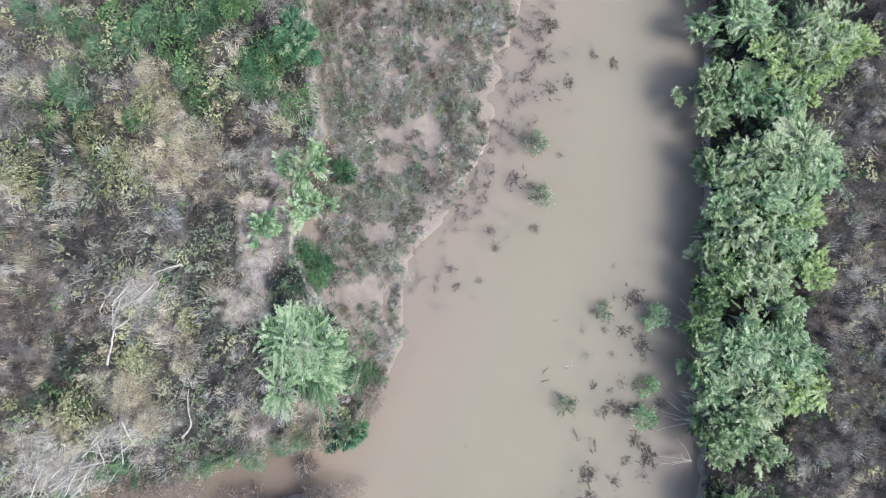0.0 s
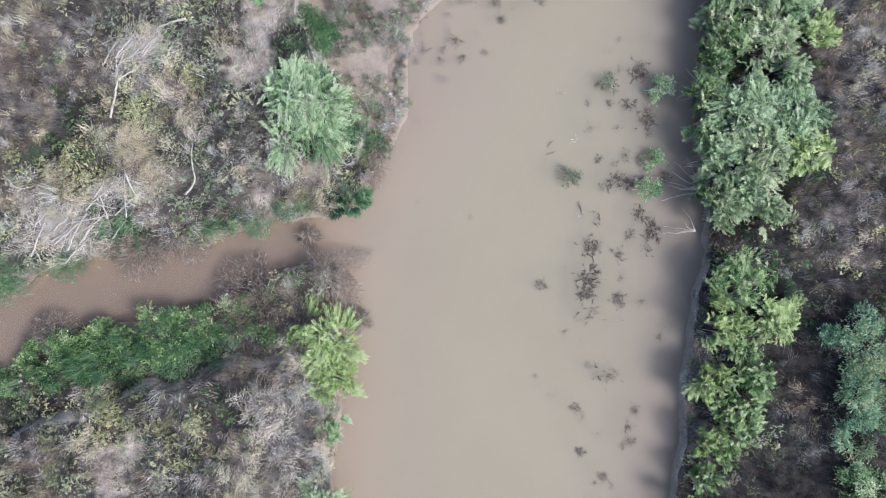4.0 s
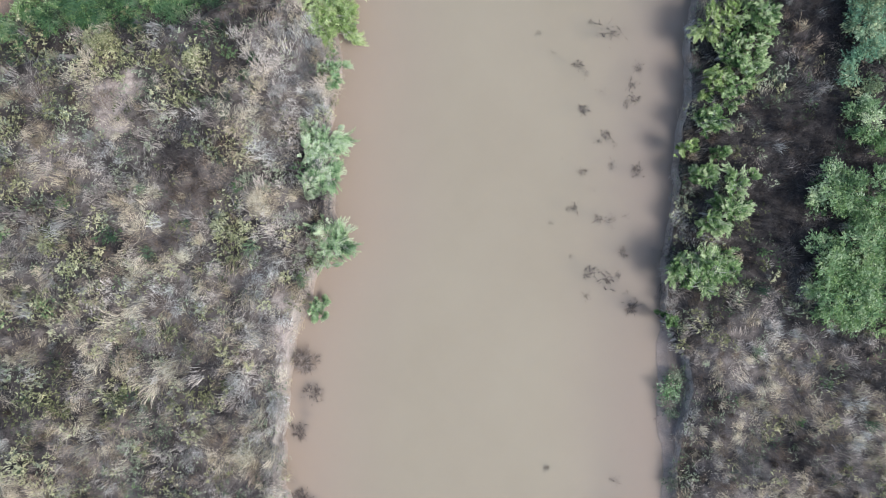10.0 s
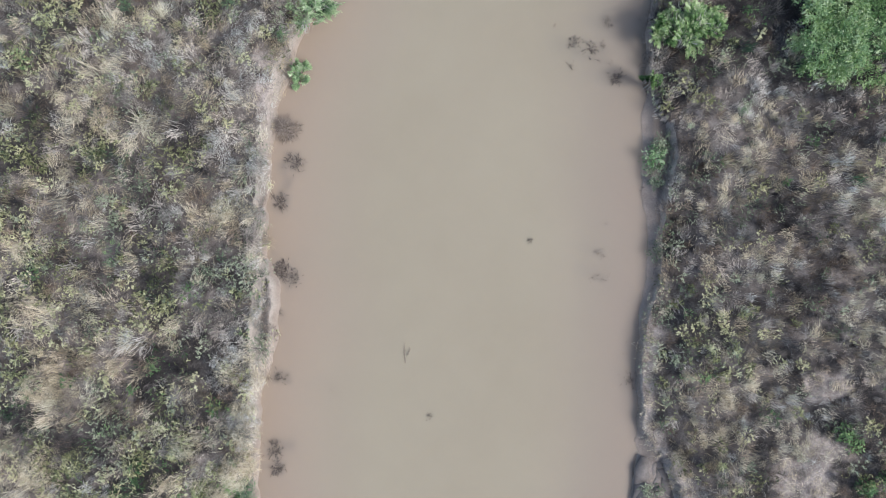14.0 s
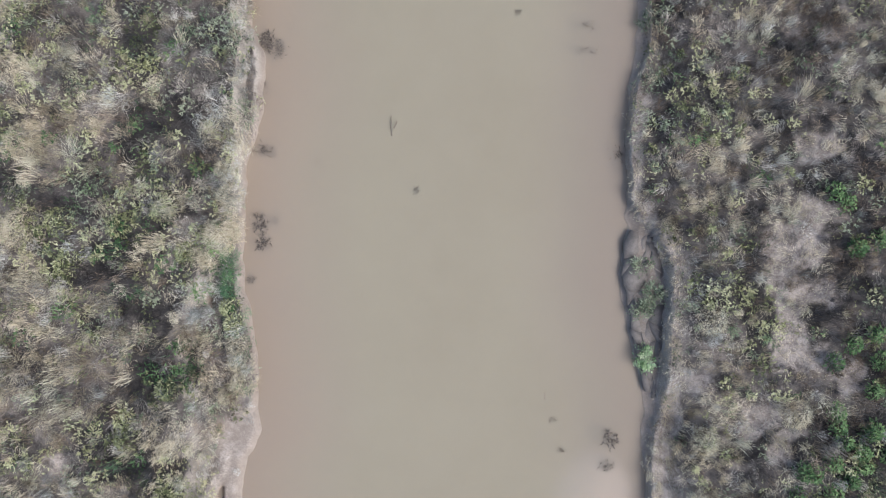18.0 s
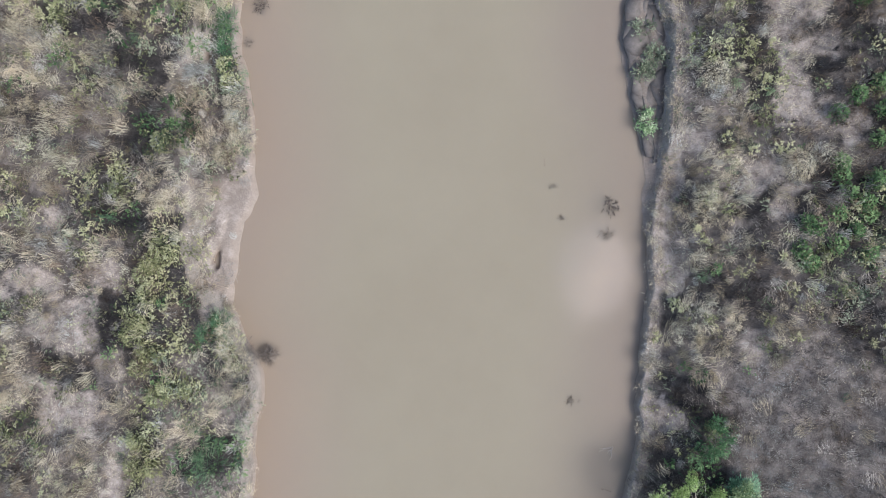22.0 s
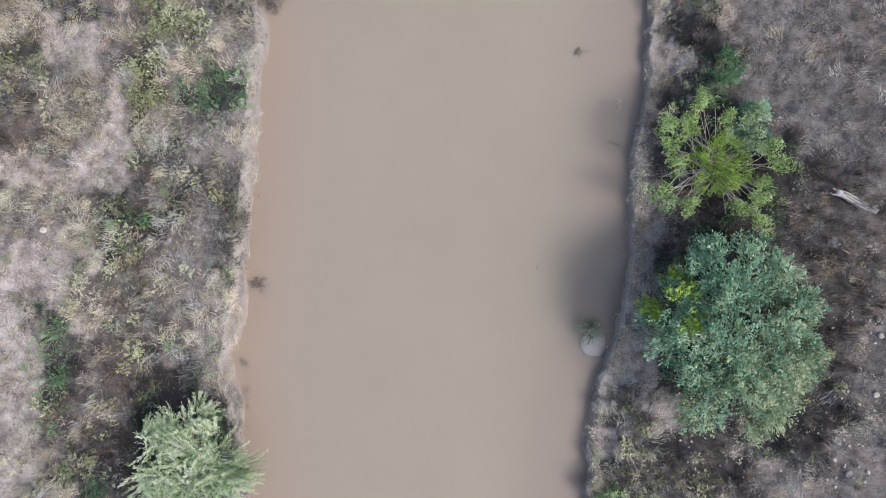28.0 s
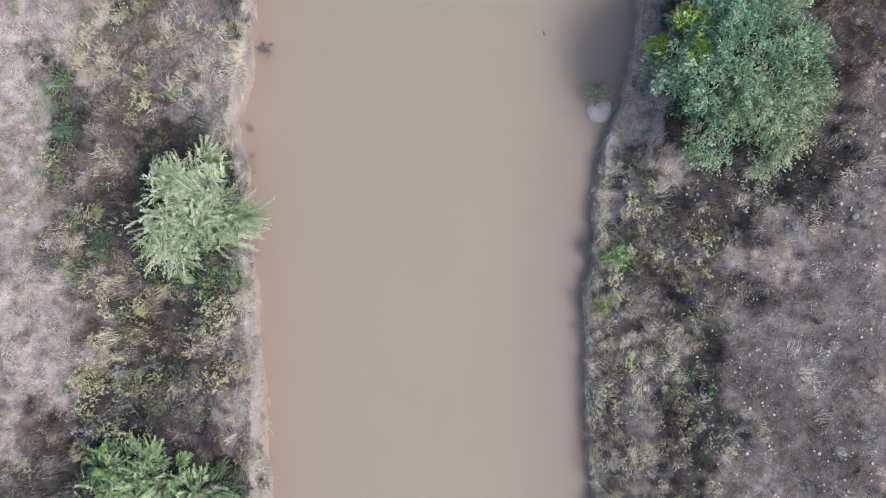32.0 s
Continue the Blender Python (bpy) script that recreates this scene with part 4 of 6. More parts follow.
def feather_shrub(name, x, y, r, top, mat, label, category="shrub", group="", leaf=0.15, thick=1.0, base=None, stems=5, plume=0.6):
    """A willow-like shrub: arching shoots from one root, each a plume of narrow leaves."""
    z = max(ground_z(x, y), -0.1) - 0.05 if base is None else base
    h = max(top - z, 0.4)
    root = empty(name, x, y, z)
    for k in range(stems):
        a, d = rng.uniform(0, 6.28), r * rng.uniform(0.25, 0.55)
        t = np.linspace(0, 1, 5)[:, None]
        end = np.array([np.cos(a) * d, np.sin(a) * d, h * rng.uniform(0.6, 0.85)])
        v, f = tubes([(end * t + np.array([0, 0, 1]) * (t - t**2) * h * 0.35 + rng.normal(0, 0.03, (5, 3)) * t, np.linspace(0.03, 0.01, 5) * (0.6 + r * 0.5))])
        mesh_obj("stem", v, f, BARK, root)
    nb = int(7 + 8 * r)
    ba, bd = rng.uniform(0, 2 * np.pi, nb), r * np.sqrt(rng.uniform(0.06, 1, nb))
    bh = h * (1 - 0.5 * (bd / r) ** 2) * rng.uniform(0.7, 1.12, nb)
    n = int(120 * r * r * thick) + 30
    q = rng.integers(0, nb, n)
    a = ba[q] + rng.normal(0, 0.24, n) / (0.35 + bd[q] / r)
    d = bd[q] * rng.uniform(0.6, 1.1, n)
    heart = rng.uniform(0, 1, n) < 0.25
    a = np.where(heart, rng.uniform(0, 2 * np.pi, n), a)
    d = np.where(heart, r * 0.6 * np.sqrt(rng.uniform(0, 1, n)), d)
    tip = np.stack([np.cos(a) * d, np.sin(a) * d, np.where(heart, h * 0.92, bh[q]) * rng.uniform(0.78, 1.04, n)], 1)
    ctrl = np.stack([np.cos(a) * d * 0.35, np.sin(a) * d * 0.35, tip[:, 2] * 0.9], 1)
    start = np.stack([np.cos(a) * d * 0.12, np.sin(a) * d * 0.12, h * rng.uniform(0.0, 0.3, n)], 1)
    foot = (rng.normal(0, 0.34 * r, (nb, 2)))[q]
    start[:, :2] += foot
    ctrl[:, :2] += foot * 0.8
    tip[:, :2] += foot * 0.55
    m = int(50 * (1 - plume))
    t = np.linspace(plume, 1.0, m)[None, :, None]
    p = (1 - t) ** 2 * start[:, None] + 2 * t * (1 - t) * ctrl[:, None] + t**2 * tip[:, None]
    tan = unit(2 * (1 - t) * (ctrl - start)[:, None] + 2 * t * (tip - ctrl)[:, None])
    side = unit(np.cross(tan, np.array([0, 0, 1.0]))) * np.where(np.arange(m) % 2, 1, -1)[None, :, None]
    way = unit(tan + side * rng.uniform(0.25, 0.75, (n, m, 1)) + rng.normal(0, 0.18, (n, m, 3)))
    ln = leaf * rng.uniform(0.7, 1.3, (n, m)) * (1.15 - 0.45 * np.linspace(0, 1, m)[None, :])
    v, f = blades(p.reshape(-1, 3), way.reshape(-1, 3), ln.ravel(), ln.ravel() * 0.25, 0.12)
    # paler young tips, with the crown's inner shade put into the lower leaves' colour
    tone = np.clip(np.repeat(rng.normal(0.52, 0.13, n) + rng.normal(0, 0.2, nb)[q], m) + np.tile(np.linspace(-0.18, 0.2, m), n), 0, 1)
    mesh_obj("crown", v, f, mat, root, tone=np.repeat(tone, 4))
    # bare shoots
    q = rng.choice(n, n * 2 // 3, replace=False)
    w = ctrl[q] - start[q]
    v1, f1 = blades(start[q], unit(w), np.linalg.norm(w, axis=1) * 1.1, 0.022, 0.0)
    w = tip[q] - ctrl[q]
    v2, f2 = blades(ctrl[q], unit(w), np.linalg.norm(w, axis=1) * 1.02, 0.014, 0.0)
    tagged(mesh_obj("bare_wood", np.concatenate([v1, v2]), np.concatenate([f1, f2 + len(v1)]), GREYWEED, root, tone=np.full(len(v1) + len(v2), 0.7)), kind="stuff")
    return tagged(root, label, category, group)


def leaf_puff(centre, r, count, leaf, tone):
    """Short leaves that point out from a centre: one tuft at the end of a shoot."""
    u = unit(rng.normal(0, 1, (count, 3)) + np.array([0, 0, 0.4]))
    p = centre + u * (r * rng.uniform(0.2, 1, (count, 1)) ** 0.6) * np.array([1, 1, 0.7])
    v, f = blades(p, unit(u + rng.normal(0, 0.5, (count, 3))), leaf * rng.uniform(0.6, 1.4, count), leaf * 0.4, 0.1)
    return v, f, np.repeat(np.clip(rng.normal(tone, 0.13, count), 0, 1), 4)


def open_bush(x, y):
    """A bush with a dense yellow-green heart and paler tufts at the ends of bare shoots round it."""
    z, top = ground_z(x, y) - 0.05, 2.75
    h = top - z
    root = empty("yellow_green_bush", x, y, z)

    def joined(name, bits, mat):
        V, F, T, o = [], [], [], 0
        for v, f, t in bits:
            V.append(v), F.append(f + o), T.append(t)
            o += len(v)
        tagged(mesh_obj(name, np.concatenate(V), np.concatenate(F), mat, root, tone=np.concatenate(T)), kind="stuff")

    bits = []
    for k in range(80):
        a, d = rng.uniform(0, 6.28), 0.92 * math.sqrt(rng.uniform(0, 1))
        c = np.array([math.cos(a) * d, math.sin(a) * d, h * (1.0 - 0.3 * d * d) * rng.uniform(0.75, 1.0)])
        bits.append(leaf_puff(c, rng.uniform(0.12, 0.2), 70, 0.066, rng.normal(0.46, 0.18)))
    joined("heart_crown", bits, YELLOWWILLOW)
    for k in range(19):
        a = -1.2 + k * 0.29 + rng.uniform(-0.15, 0.15)
        d = (1.45, 1.95, 1.7)[k % 3] + rng.uniform(-0.15, 0.15)
        end = np.array([math.cos(a) * d, math.sin(a) * d, h * rng.uniform(0.55, 0.8)])
        bits = []
        for j in range(15):
            c = end * (1 + rng.normal(0, 0.07)) + rng.normal(0, 1, 3) * np.array([0.13, 0.13, 0.1])
            bits.append(leaf_puff(c, rng.uniform(0.1, 0.18), 52, 0.068, rng.normal(0.45, 0.18)))
        joined("outer_crown", bits, GREYWILLOW if k in (6, 7, 8, 17) else LIGHTWILLOW)
        lines = []
        for j in range(4):
            t = np.linspace(0, 1, 5)[:, None]
            e = end * 0.93 + rng.normal(0, 1, 3) * np.array([0.2, 0.2, 0.08])
            s = np.array([rng.normal(0, 0.3), rng.normal(0, 0.3), h * 0.1])
            lines.append((s * (1 - t) + e * t + np.array([0, 0, 0.35]) * t * (1 - t) + rng.normal(0, 0.03, (5, 3)) * t, np.linspace(0.017, 0.006, 5)))
        v, f = tubes(lines, 4)
        tagged(mesh_obj("bare_wood", v, f, DRIFTWOOD, root), kind="stuff")
    return tagged(root, "open bush, yellow-green heart and pale tufts on bare shoots", "bush")


def clump_tree(name, x, y, rx, ry, top, mat, label, clumps=900, per=20, leaf=0.085, group="", category="tree", base=None, other=None):
    """A round tree: limbs, and a crown of many small leaf clumps with gaps."""
    z = ground_z(x, y) - 0.05 if base is None else base
    h = top - z
    rx, ry = max(rx - 0.16, rx * 0.6), max(ry - 0.16, ry * 0.6)
    root = empty(name, x, y, z)
    v, f = tubes([([(0, 0, 0), (0.04, 0.02, h * 0.2), (0, 0, h * 0.4)], [0.13 * rx / 2.8, 0.1 * rx / 2.8, 0.07 * rx / 2.8])], 8)
    trunk = mesh_obj("trunk", v, f, BARK, root)
    for k in range(8):
        a = k * 0.785 + rng.uniform(-0.3, 0.3)
        t = np.linspace(0, 1, 6)[:, None]
        d = rng.uniform(0.55, 0.8)
        end = np.array([np.cos(a) * rx * d, np.sin(a) * ry * d, h * rng.uniform(0.5, 0.75)])
        v, f = tubes([(np.array([0, 0, h * 0.25]) * (1 - t) + end * t + np.array([0, 0, 0.3]) * t * (1 - t) + rng.normal(0, 0.05, (6, 3)) * t, np.linspace(0.06, 0.012, 6) * rx / 2.8)])
        mesh_obj("limb", v, f, BARK, trunk)
    # billows of the crown, each made of leaf clumps
    nb = max(7, int(20 * rx * ry))
    ba, bd = rng.uniform(0, 2 * np.pi, nb), np.sqrt(rng.uniform(0, 0.92, nb))
    bx, by = np.cos(ba) * bd * rx, np.sin(ba) * bd * ry
    bz = h * np.sqrt(np.clip(1 - 0.8 * bd**2, 0.08, 1)) * rng.uniform(0.78, 1.08, nb)
    br = 0.17 + 0.07 * min(rx, ry) * rng.uniform(0.6, 1.3, nb)
    q = rng.integers(0, nb, clumps)
    u = unit(rng.normal(0, 1, (clumps, 3)) + np.array([0, 0, 0.35])) * (rng.uniform(0.15, 1, (clumps, 1)) ** 0.6)
    c0 = np.stack([bx[q], by[q], bz[q]], 1) + u * br[q][:, None] * np.array([1.15, 1.15, 0.8]) - np.array([0, 0, 1]) * br[q][:, None] * 0.7
    c0[:, 2] = np.maximum(c0[:, 2], 0.05)
    o0 = unit(np.stack([bx[q] / rx, by[q] / ry, 0.25 + 0 * bx[q]], 1) * 0.8 + u)
    second = np.zeros(clumps, bool)
    if other is not None:
        # the second leaf colour gathers on the side that faces the sun
        second = rng.uniform(0, 1, clumps) < 0.5 + 0.42 * (bx[q] / rx - by[q] / ry)
    tone0 = rng.normal(0.5, 0.17, clumps) + rng.normal(0, 0.17, nb)[q]
    for mask, m2 in ((~second, mat), (second, other)):
        if not mask.any():
            continue
        c, o = np.repeat(c0[mask], per, 0), np.repeat(o0[mask], per, 0)
        p = c + rng.normal(0, 1, c.shape) * np.array([0.05, 0.05, 0.035]) + o * rng.uniform(0, 0.2, (len(c), 1))
        way = unit(o * 0.9 + rng.normal(0, 0.6, c.shape))
        ln = leaf * rng.uniform(0.6, 1.4, len(c))
        v, f = blades(p, way, ln, ln * 0.36, 0.12)
        mesh_obj("crown", v, f, m2, root, tone=np.repeat(np.repeat(np.clip(tone0[mask], 0, 1), per), 4))
    return tagged(root, label, category, group)


WILLOWS_NORTH = [(10.57, 8.26, 1.12), (12.63, 7.5, 1.49), (13.75, 7.12, 1.12), (11.68, 6.76, 1.12), (9.51, 5.84, 0.84), (10.54, 5.46, 1.02), (11.66, 5.26, 0.93), (12.61, 5.82, 0.74), (12.21, 3.76, 1.3), (10.71, 3.59, 1.02), (12.95, 3.01, 0.93), (9.67, 3.04, 0.65), (11.63, 2.27, 1.12), (10.32, 2.1, 0.84), (12.28, 1.43, 0.84), (9.55, 0.8, 0.65), (10.68, 0.79, 1.12), (11.99, 0.59, 1.02), (12.73, -0.35, 0.84), (10.1, -0.51, 0.93), (11.22, -0.71, 1.12), (9.53, -1.53, 0.52), (11.96, -1.75, 0.74), (9.14, -2.37, 0.84), (10.45, -2.94, 1.3), (11.75, -3.33, 1.3), (9.31, -3.68, 0.74), (12.31, -4.08, 0.93), (10.8, -4.63, 1.12), (9.49, -4.42, 0.84), (10.42, -5.74, 0.84), (9.66, -6.29, 0.84), (11.16, -6.31, 0.74)]
WILLOWS_SOUTH = [(10.32, -8.5, 1.11), (11.26, -9.89, 1.02), (9.76, -9.98, 0.93), (10.32, -10.91, 0.74), (9.19, -12.21, 0.83), (10.79, -12.03, 0.7), (9.75, -13.05, 0.56), (10.41, -13.05, 0.65), (9.19, -14.26, 0.56), (10.13, -13.71, 0.65), (9.66, -14.54, 0.56), (9, -15.47, 0.59), (8.35, -16.25, 0.33), (9.38, -16.5, 0.33), (8.76, -17.25, 0.52), (9.81, -17.44, 0.65), (9.7, -18.46, 0.74), (9, -18.74, 0.52), (8.75, -20.33, 0.93), (8.15, -20.33, 0.67), (9.47, -20.52, 0.65), (7.68, -22.1, 0.33)]
BUSHY_TREES = [(13.8, -10.76, 1.08), (13.71, -12.21, 0.81), (13.9, -13.58, 0.81), (14.08, -15.68, 0.81), (12.98, -17.86, 0.81), (13.99, -18.14, 1.08), (12.52, -20.23, 0.9), (13.63, -19.69, 1.17), (13.17, -21.15, 1.08), (14.04, -21.53, 1.08)]
WILLOWS_NORTH += [(9.55 + 0.25 * math.sin(k * 4.1), 9.4 - 1.5 * k, 0.62 + 0.1 * math.sin(k * 2.7)) for k in range(11)]
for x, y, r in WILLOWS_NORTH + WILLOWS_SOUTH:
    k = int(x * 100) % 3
    # lighter leaf colours east of x = 10.9 paint the band's lit side
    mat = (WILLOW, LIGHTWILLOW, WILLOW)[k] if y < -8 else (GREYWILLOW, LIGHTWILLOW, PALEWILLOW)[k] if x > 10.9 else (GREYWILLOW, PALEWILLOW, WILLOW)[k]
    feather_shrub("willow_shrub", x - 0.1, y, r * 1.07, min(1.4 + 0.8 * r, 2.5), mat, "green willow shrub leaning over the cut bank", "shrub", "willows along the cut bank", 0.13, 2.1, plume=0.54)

for k, (x, y, r) in enumerate(BUSHY_TREES):
    clump_tree("broad_shrub", x, y, r * 1.1, r * 1.1, 1.8 + 0.7 * r, TEAL if y > -14.5 else PALEWILLOW, "grey-green bushy tree amid dark weeds", int(400 * r * r) + 60, 14, 0.09, "bushy trees behind the bank", other=GREYOLIVE if y > -14.5 else WILLOW)

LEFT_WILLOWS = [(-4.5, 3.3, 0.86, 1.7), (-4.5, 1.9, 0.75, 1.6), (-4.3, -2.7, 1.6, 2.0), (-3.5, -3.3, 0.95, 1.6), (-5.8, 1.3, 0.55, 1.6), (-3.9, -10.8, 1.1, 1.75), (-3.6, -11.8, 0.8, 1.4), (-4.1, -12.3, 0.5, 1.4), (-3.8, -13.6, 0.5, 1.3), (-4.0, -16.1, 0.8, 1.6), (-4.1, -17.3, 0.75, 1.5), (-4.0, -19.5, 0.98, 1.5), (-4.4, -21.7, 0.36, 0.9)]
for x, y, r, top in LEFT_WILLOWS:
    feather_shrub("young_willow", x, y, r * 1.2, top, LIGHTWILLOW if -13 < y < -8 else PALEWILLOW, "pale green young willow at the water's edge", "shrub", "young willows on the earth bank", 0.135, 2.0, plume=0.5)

GREEN_BUSHES = [(-4.1, -0.4, 0.65, 0.9), (-3.2, 3.2, 0.4, 0.7), (-2.5, -4.2, 0.65, 0.6), (-4.4, 0.6, 0.4, 0.9)]
for x, y, r, top in GREEN_BUSHES:
    clump_tree("green_bush", x, y, r, r, top, DEEPGREEN, "low dark green bush at the foot of the bank", int(300 * r * r) + 40, 16, 0.08, "low green bushes", "bush")
feather_shrub("reed_clump", -3.2, -5.8, 0.8, 0.9, GREENGRASS, "dark green reed clump in the creek mouth", "reeds", "", 0.24, base=-0.1)
clump_tree("bright_bush", -6.6, 9.0, 0.95, 0.95, 2.0, GREENWEED, "bright green rounded bush", 320, 18, 0.09, "", "bush")
feather_shrub("cane_clump", -4.7, 7.7, 0.85, 1.7, GREENGRASS, "green cane clump beside the wet gully", "reeds", "", 0.26)
clump_tree("green_bush", -5.6, 6.7, 0.95, 0.95, 1.8, DEEPGREEN, "dense green bush beside the wet gully", 330, 18, 0.08, "low green bushes", "bush")
for x, y, r in [(-14.6, -12.1, 0.77), (-13.3, -11.5, 1.12), (-12.1, -11.5, 0.87), (-11.1, -11.1, 1.16), (-9.6, -10.6, 1.16), (-8.3, -10.4, 0.97), (-7.2, -10.0, 0.87), (-6.0, -10.5, 0.39)][:7]:
    clump_tree("creek_bush", x, y, r * 1.15, r, 0.6 + 0.35 * r + 0.2 * math.sin(7 * x), WILLOW, "dense green bush lining the side creek", int(400 * r * r) + 60, 18, 0.085, "bushes along the side creek", "bush", other=DEEPGREEN)
clump_tree("fresh_plant", -6.0, -10.5, 0.38, 0.38, 0.9, GREENWEED, "fresh green plant beside the creek bank", 60, 16, 0.1, "", "plant")

feather_shrub("willow_bush", -7.3, -62.5, 2.2, 2.6, GREYWILLOW, "pale green spreading willow bush on the dry bank", "bush", "", 0.14, 1.3, stems=8, plume=0.42)
for x, y, r in [(-8.6, -71.3, 1.8), (-10.0, -71.5, 1.4), (-6.9, -71.7, 1.3)]:
    feather_shrub("willow_bush", x, y, r, 2.4, WILLOW, "green willow bush on the dry bank", "bush", "", 0.13, 1.1, stems=6)
open_bush(9.45, -53.1)
clump_tree("grey_bush", 10.75, -51.75, 0.75, 0.75, 2.3, TEAL, "grey-green bush beside the yellow-green one", 210, 14, 0.1, "", "bush")
# teal away from the sun, grey-olive towards it: lit and shaded sides by colour
clump_tree("round_tree", 9.75, -58.4, 2.8, 3.2, 4.3, TEAL, "large round grey-green tree on the dry bank", 3600, 13, 0.1, other=GREYOLIVE)
clump_tree("yellow_green_sapling", 7.9, -57.5, 0.85, 1.25, 4.2, YELLOWWILLOW, "yellow-green sapling growing against the round tree", 190, 18, 0.1, "", "tree")
clump_tree("dark_bush", 9.7, -50.1, 0.75, 0.9, 1.9, DEEPGREEN, "dark green ragged bush", 150, 16, 0.08, "", "bush")
clump_tree("bright_plant", 6.5, -63.9, 0.5, 0.5, 1.35, WILLOW, "bright green leafy plant on the bank edge", 90, 18, 0.08, "", "plant")
clump_tree("small_plant", 6.0, -65.6, 0.24, 0.26, 1.0, YELLOWWILLOW, "small yellow-green plant on the bank edge", 30, 14, 0.07, "", "plant")


# bushes of one kind that stand out from the growth round them
def tussock(x, y, r, kind):
    name, mat, count, length, wide, leaf, label, cat, group = {
        1: ("straw_tussock", STRAW, 900, 0.21, 0.0095, False, "pale dry grass tussock with long soft blades", "grass", "dry grass tussocks"),
        4: ("olive_bush", OLIVE, 480, 0.12, 0.28, True, "yellow-green feathery bush among dry weeds", "bush", "yellow-green bushes"),
        5: ("green_tussock", GREENGRASS, 600, 0.2, 0.016, False, "tussock of long green grass", "grass", "green tussocks"),
        6: ("leafy_weed", GREENWEED, 400, 0.12, 0.45, True, "fresh green leafy weed among dry growth", "weed", "fresh green weeds")}[kind]
    z = ground_z(x, y)
    if z < (0.08 if kind > 4 else 0.3):
        return
    n = int(count * (0.35 + r * r * 2.2))
    v, f, t = mound(np.array([0.0]), np.array([0.0]), np.array([0.0]), np.array([max(r, 0.3)]), np.array([0.35 + 0.8 * r]), n, length, wide, np.array([rng.uniform(0.52, 0.78)]), leaf)
    # stems from the root to the leaves
    ends = v[:: 4 if leaf else 3][:: max(1, n // 60)]
    vs, fs = spikes(np.zeros_like(ends), unit(ends), np.linalg.norm(ends, axis=1) * 1.05, 0.016)
    ob = mesh_obj(name, np.concatenate([v, vs]), np.concatenate([f, fs + len(v)]), mat, tone=np.concatenate([t, np.full(len(vs), 0.35)]))
    ob.location = (x, y, z)
    tagged(ob, label, cat, group)


TUSSOCKS = [(-13.6, 3.1, 0.80, 4), (-11.3, 4.6, 0.76, 4), (-10.3, 3.5, 0.85, 4), (-9.4, 5.5, 0.76, 4), (-9.3, 6.4, 0.66, 1), (-8.1, 4.1, 0.85, 1), (-8.2, -1.8, 0.46, 4), (-9.8, -3.0, 0.72, 4), (-10.1, -4.0, 0.68, 1), (-11.7, -4.5, 0.85, 4), (-9.4, -5.1, 0.68, 1), (-12.6, -5.0, 0.57, 1), (-12.3, 2.5, 0.46, 1), (-8.8, 5.3, 0.53, 1), (-8.4, -3.2, 0.42, 1), (-10.6, -23.5, 0.47, 1), (-6.6, -26.5, 0.53, 1), (-13.1, -27.8, 0.45, 1), (-6.1, -18.1, 0.49, 1), (-12.6, -32.1, 0.66, 1), (-6.4, -35.2, 0.55, 1), (-12.7, -34.9, 0.66, 1), (-8.1, -34.3, 0.41, 1), (-6.6, -31.8, 0.48, 1), (-11.0, -55.4, 0.51, 1), (-8.6, -52.1, 0.62, 1), (9.9, -38.0, 0.52, 1), (9.7, -42.1, 0.48, 1), (12.5, -41.0, 0.55, 1)]
TUSSOCKS += [(-7.61, -7.07, 0.50, 5), (-6.93, -6.88, 0.50, 5), (-6.35, -6.66, 0.50, 5), (-5.76, -6.45, 0.50, 5), (-5.28, -6.18, 0.45, 5), (-4.69, -6.02, 0.35, 5), (-11.19, -6.79, 0.45, 5), (-10.51, -6.57, 0.45, 5), (-11.96, -6.98, 0.40, 5), (-14.67, -8.13, 0.60, 5), (-13.90, -8.29, 0.60, 5), (-13.13, -8.14, 0.55, 5), (-14.48, -8.57, 0.50, 5), (-15.06, -8.86, 0.60, 5), (-12.55, -7.91, 0.40, 5)]
TUSSOCKS += [(13.67, -33.82, 0.45, 6), (14.03, -34.18, 0.30, 6), (14.41, -35.64, 0.50, 6), (15.05, -35.37, 0.40, 6), (14.24, -38.75, 0.50, 6), (14.97, -38.39, 0.50, 6), (15.07, -39.31, 0.50, 6), (13.69, -39.39, 0.35, 6), (14.89, -40.22, 0.40, 6), (14.80, -41.51, 0.60, 6), (13.70, -40.95, 0.40, 6), (14.44, -42.24, 0.50, 6), (15.17, -42.24, 0.50, 6), (14.07, -43.16, 0.50, 6), (12.97, -42.97, 0.35, 6), (12.67, -42.92, 0.35, 6), (13.56, -42.56, 0.40, 6), (12.50, -43.73, 0.35, 6), (12.77, -44.17, 0.40, 6), (13.57, -43.54, 0.35, 6), (14.47, -43.81, 0.35, 6), (13.92, -41.93, 0.40, 6), (14.46, -42.64, 0.40, 6), (14.63, -41.57, 0.50, 6), (13.73, -41.40, 0.40, 6)]
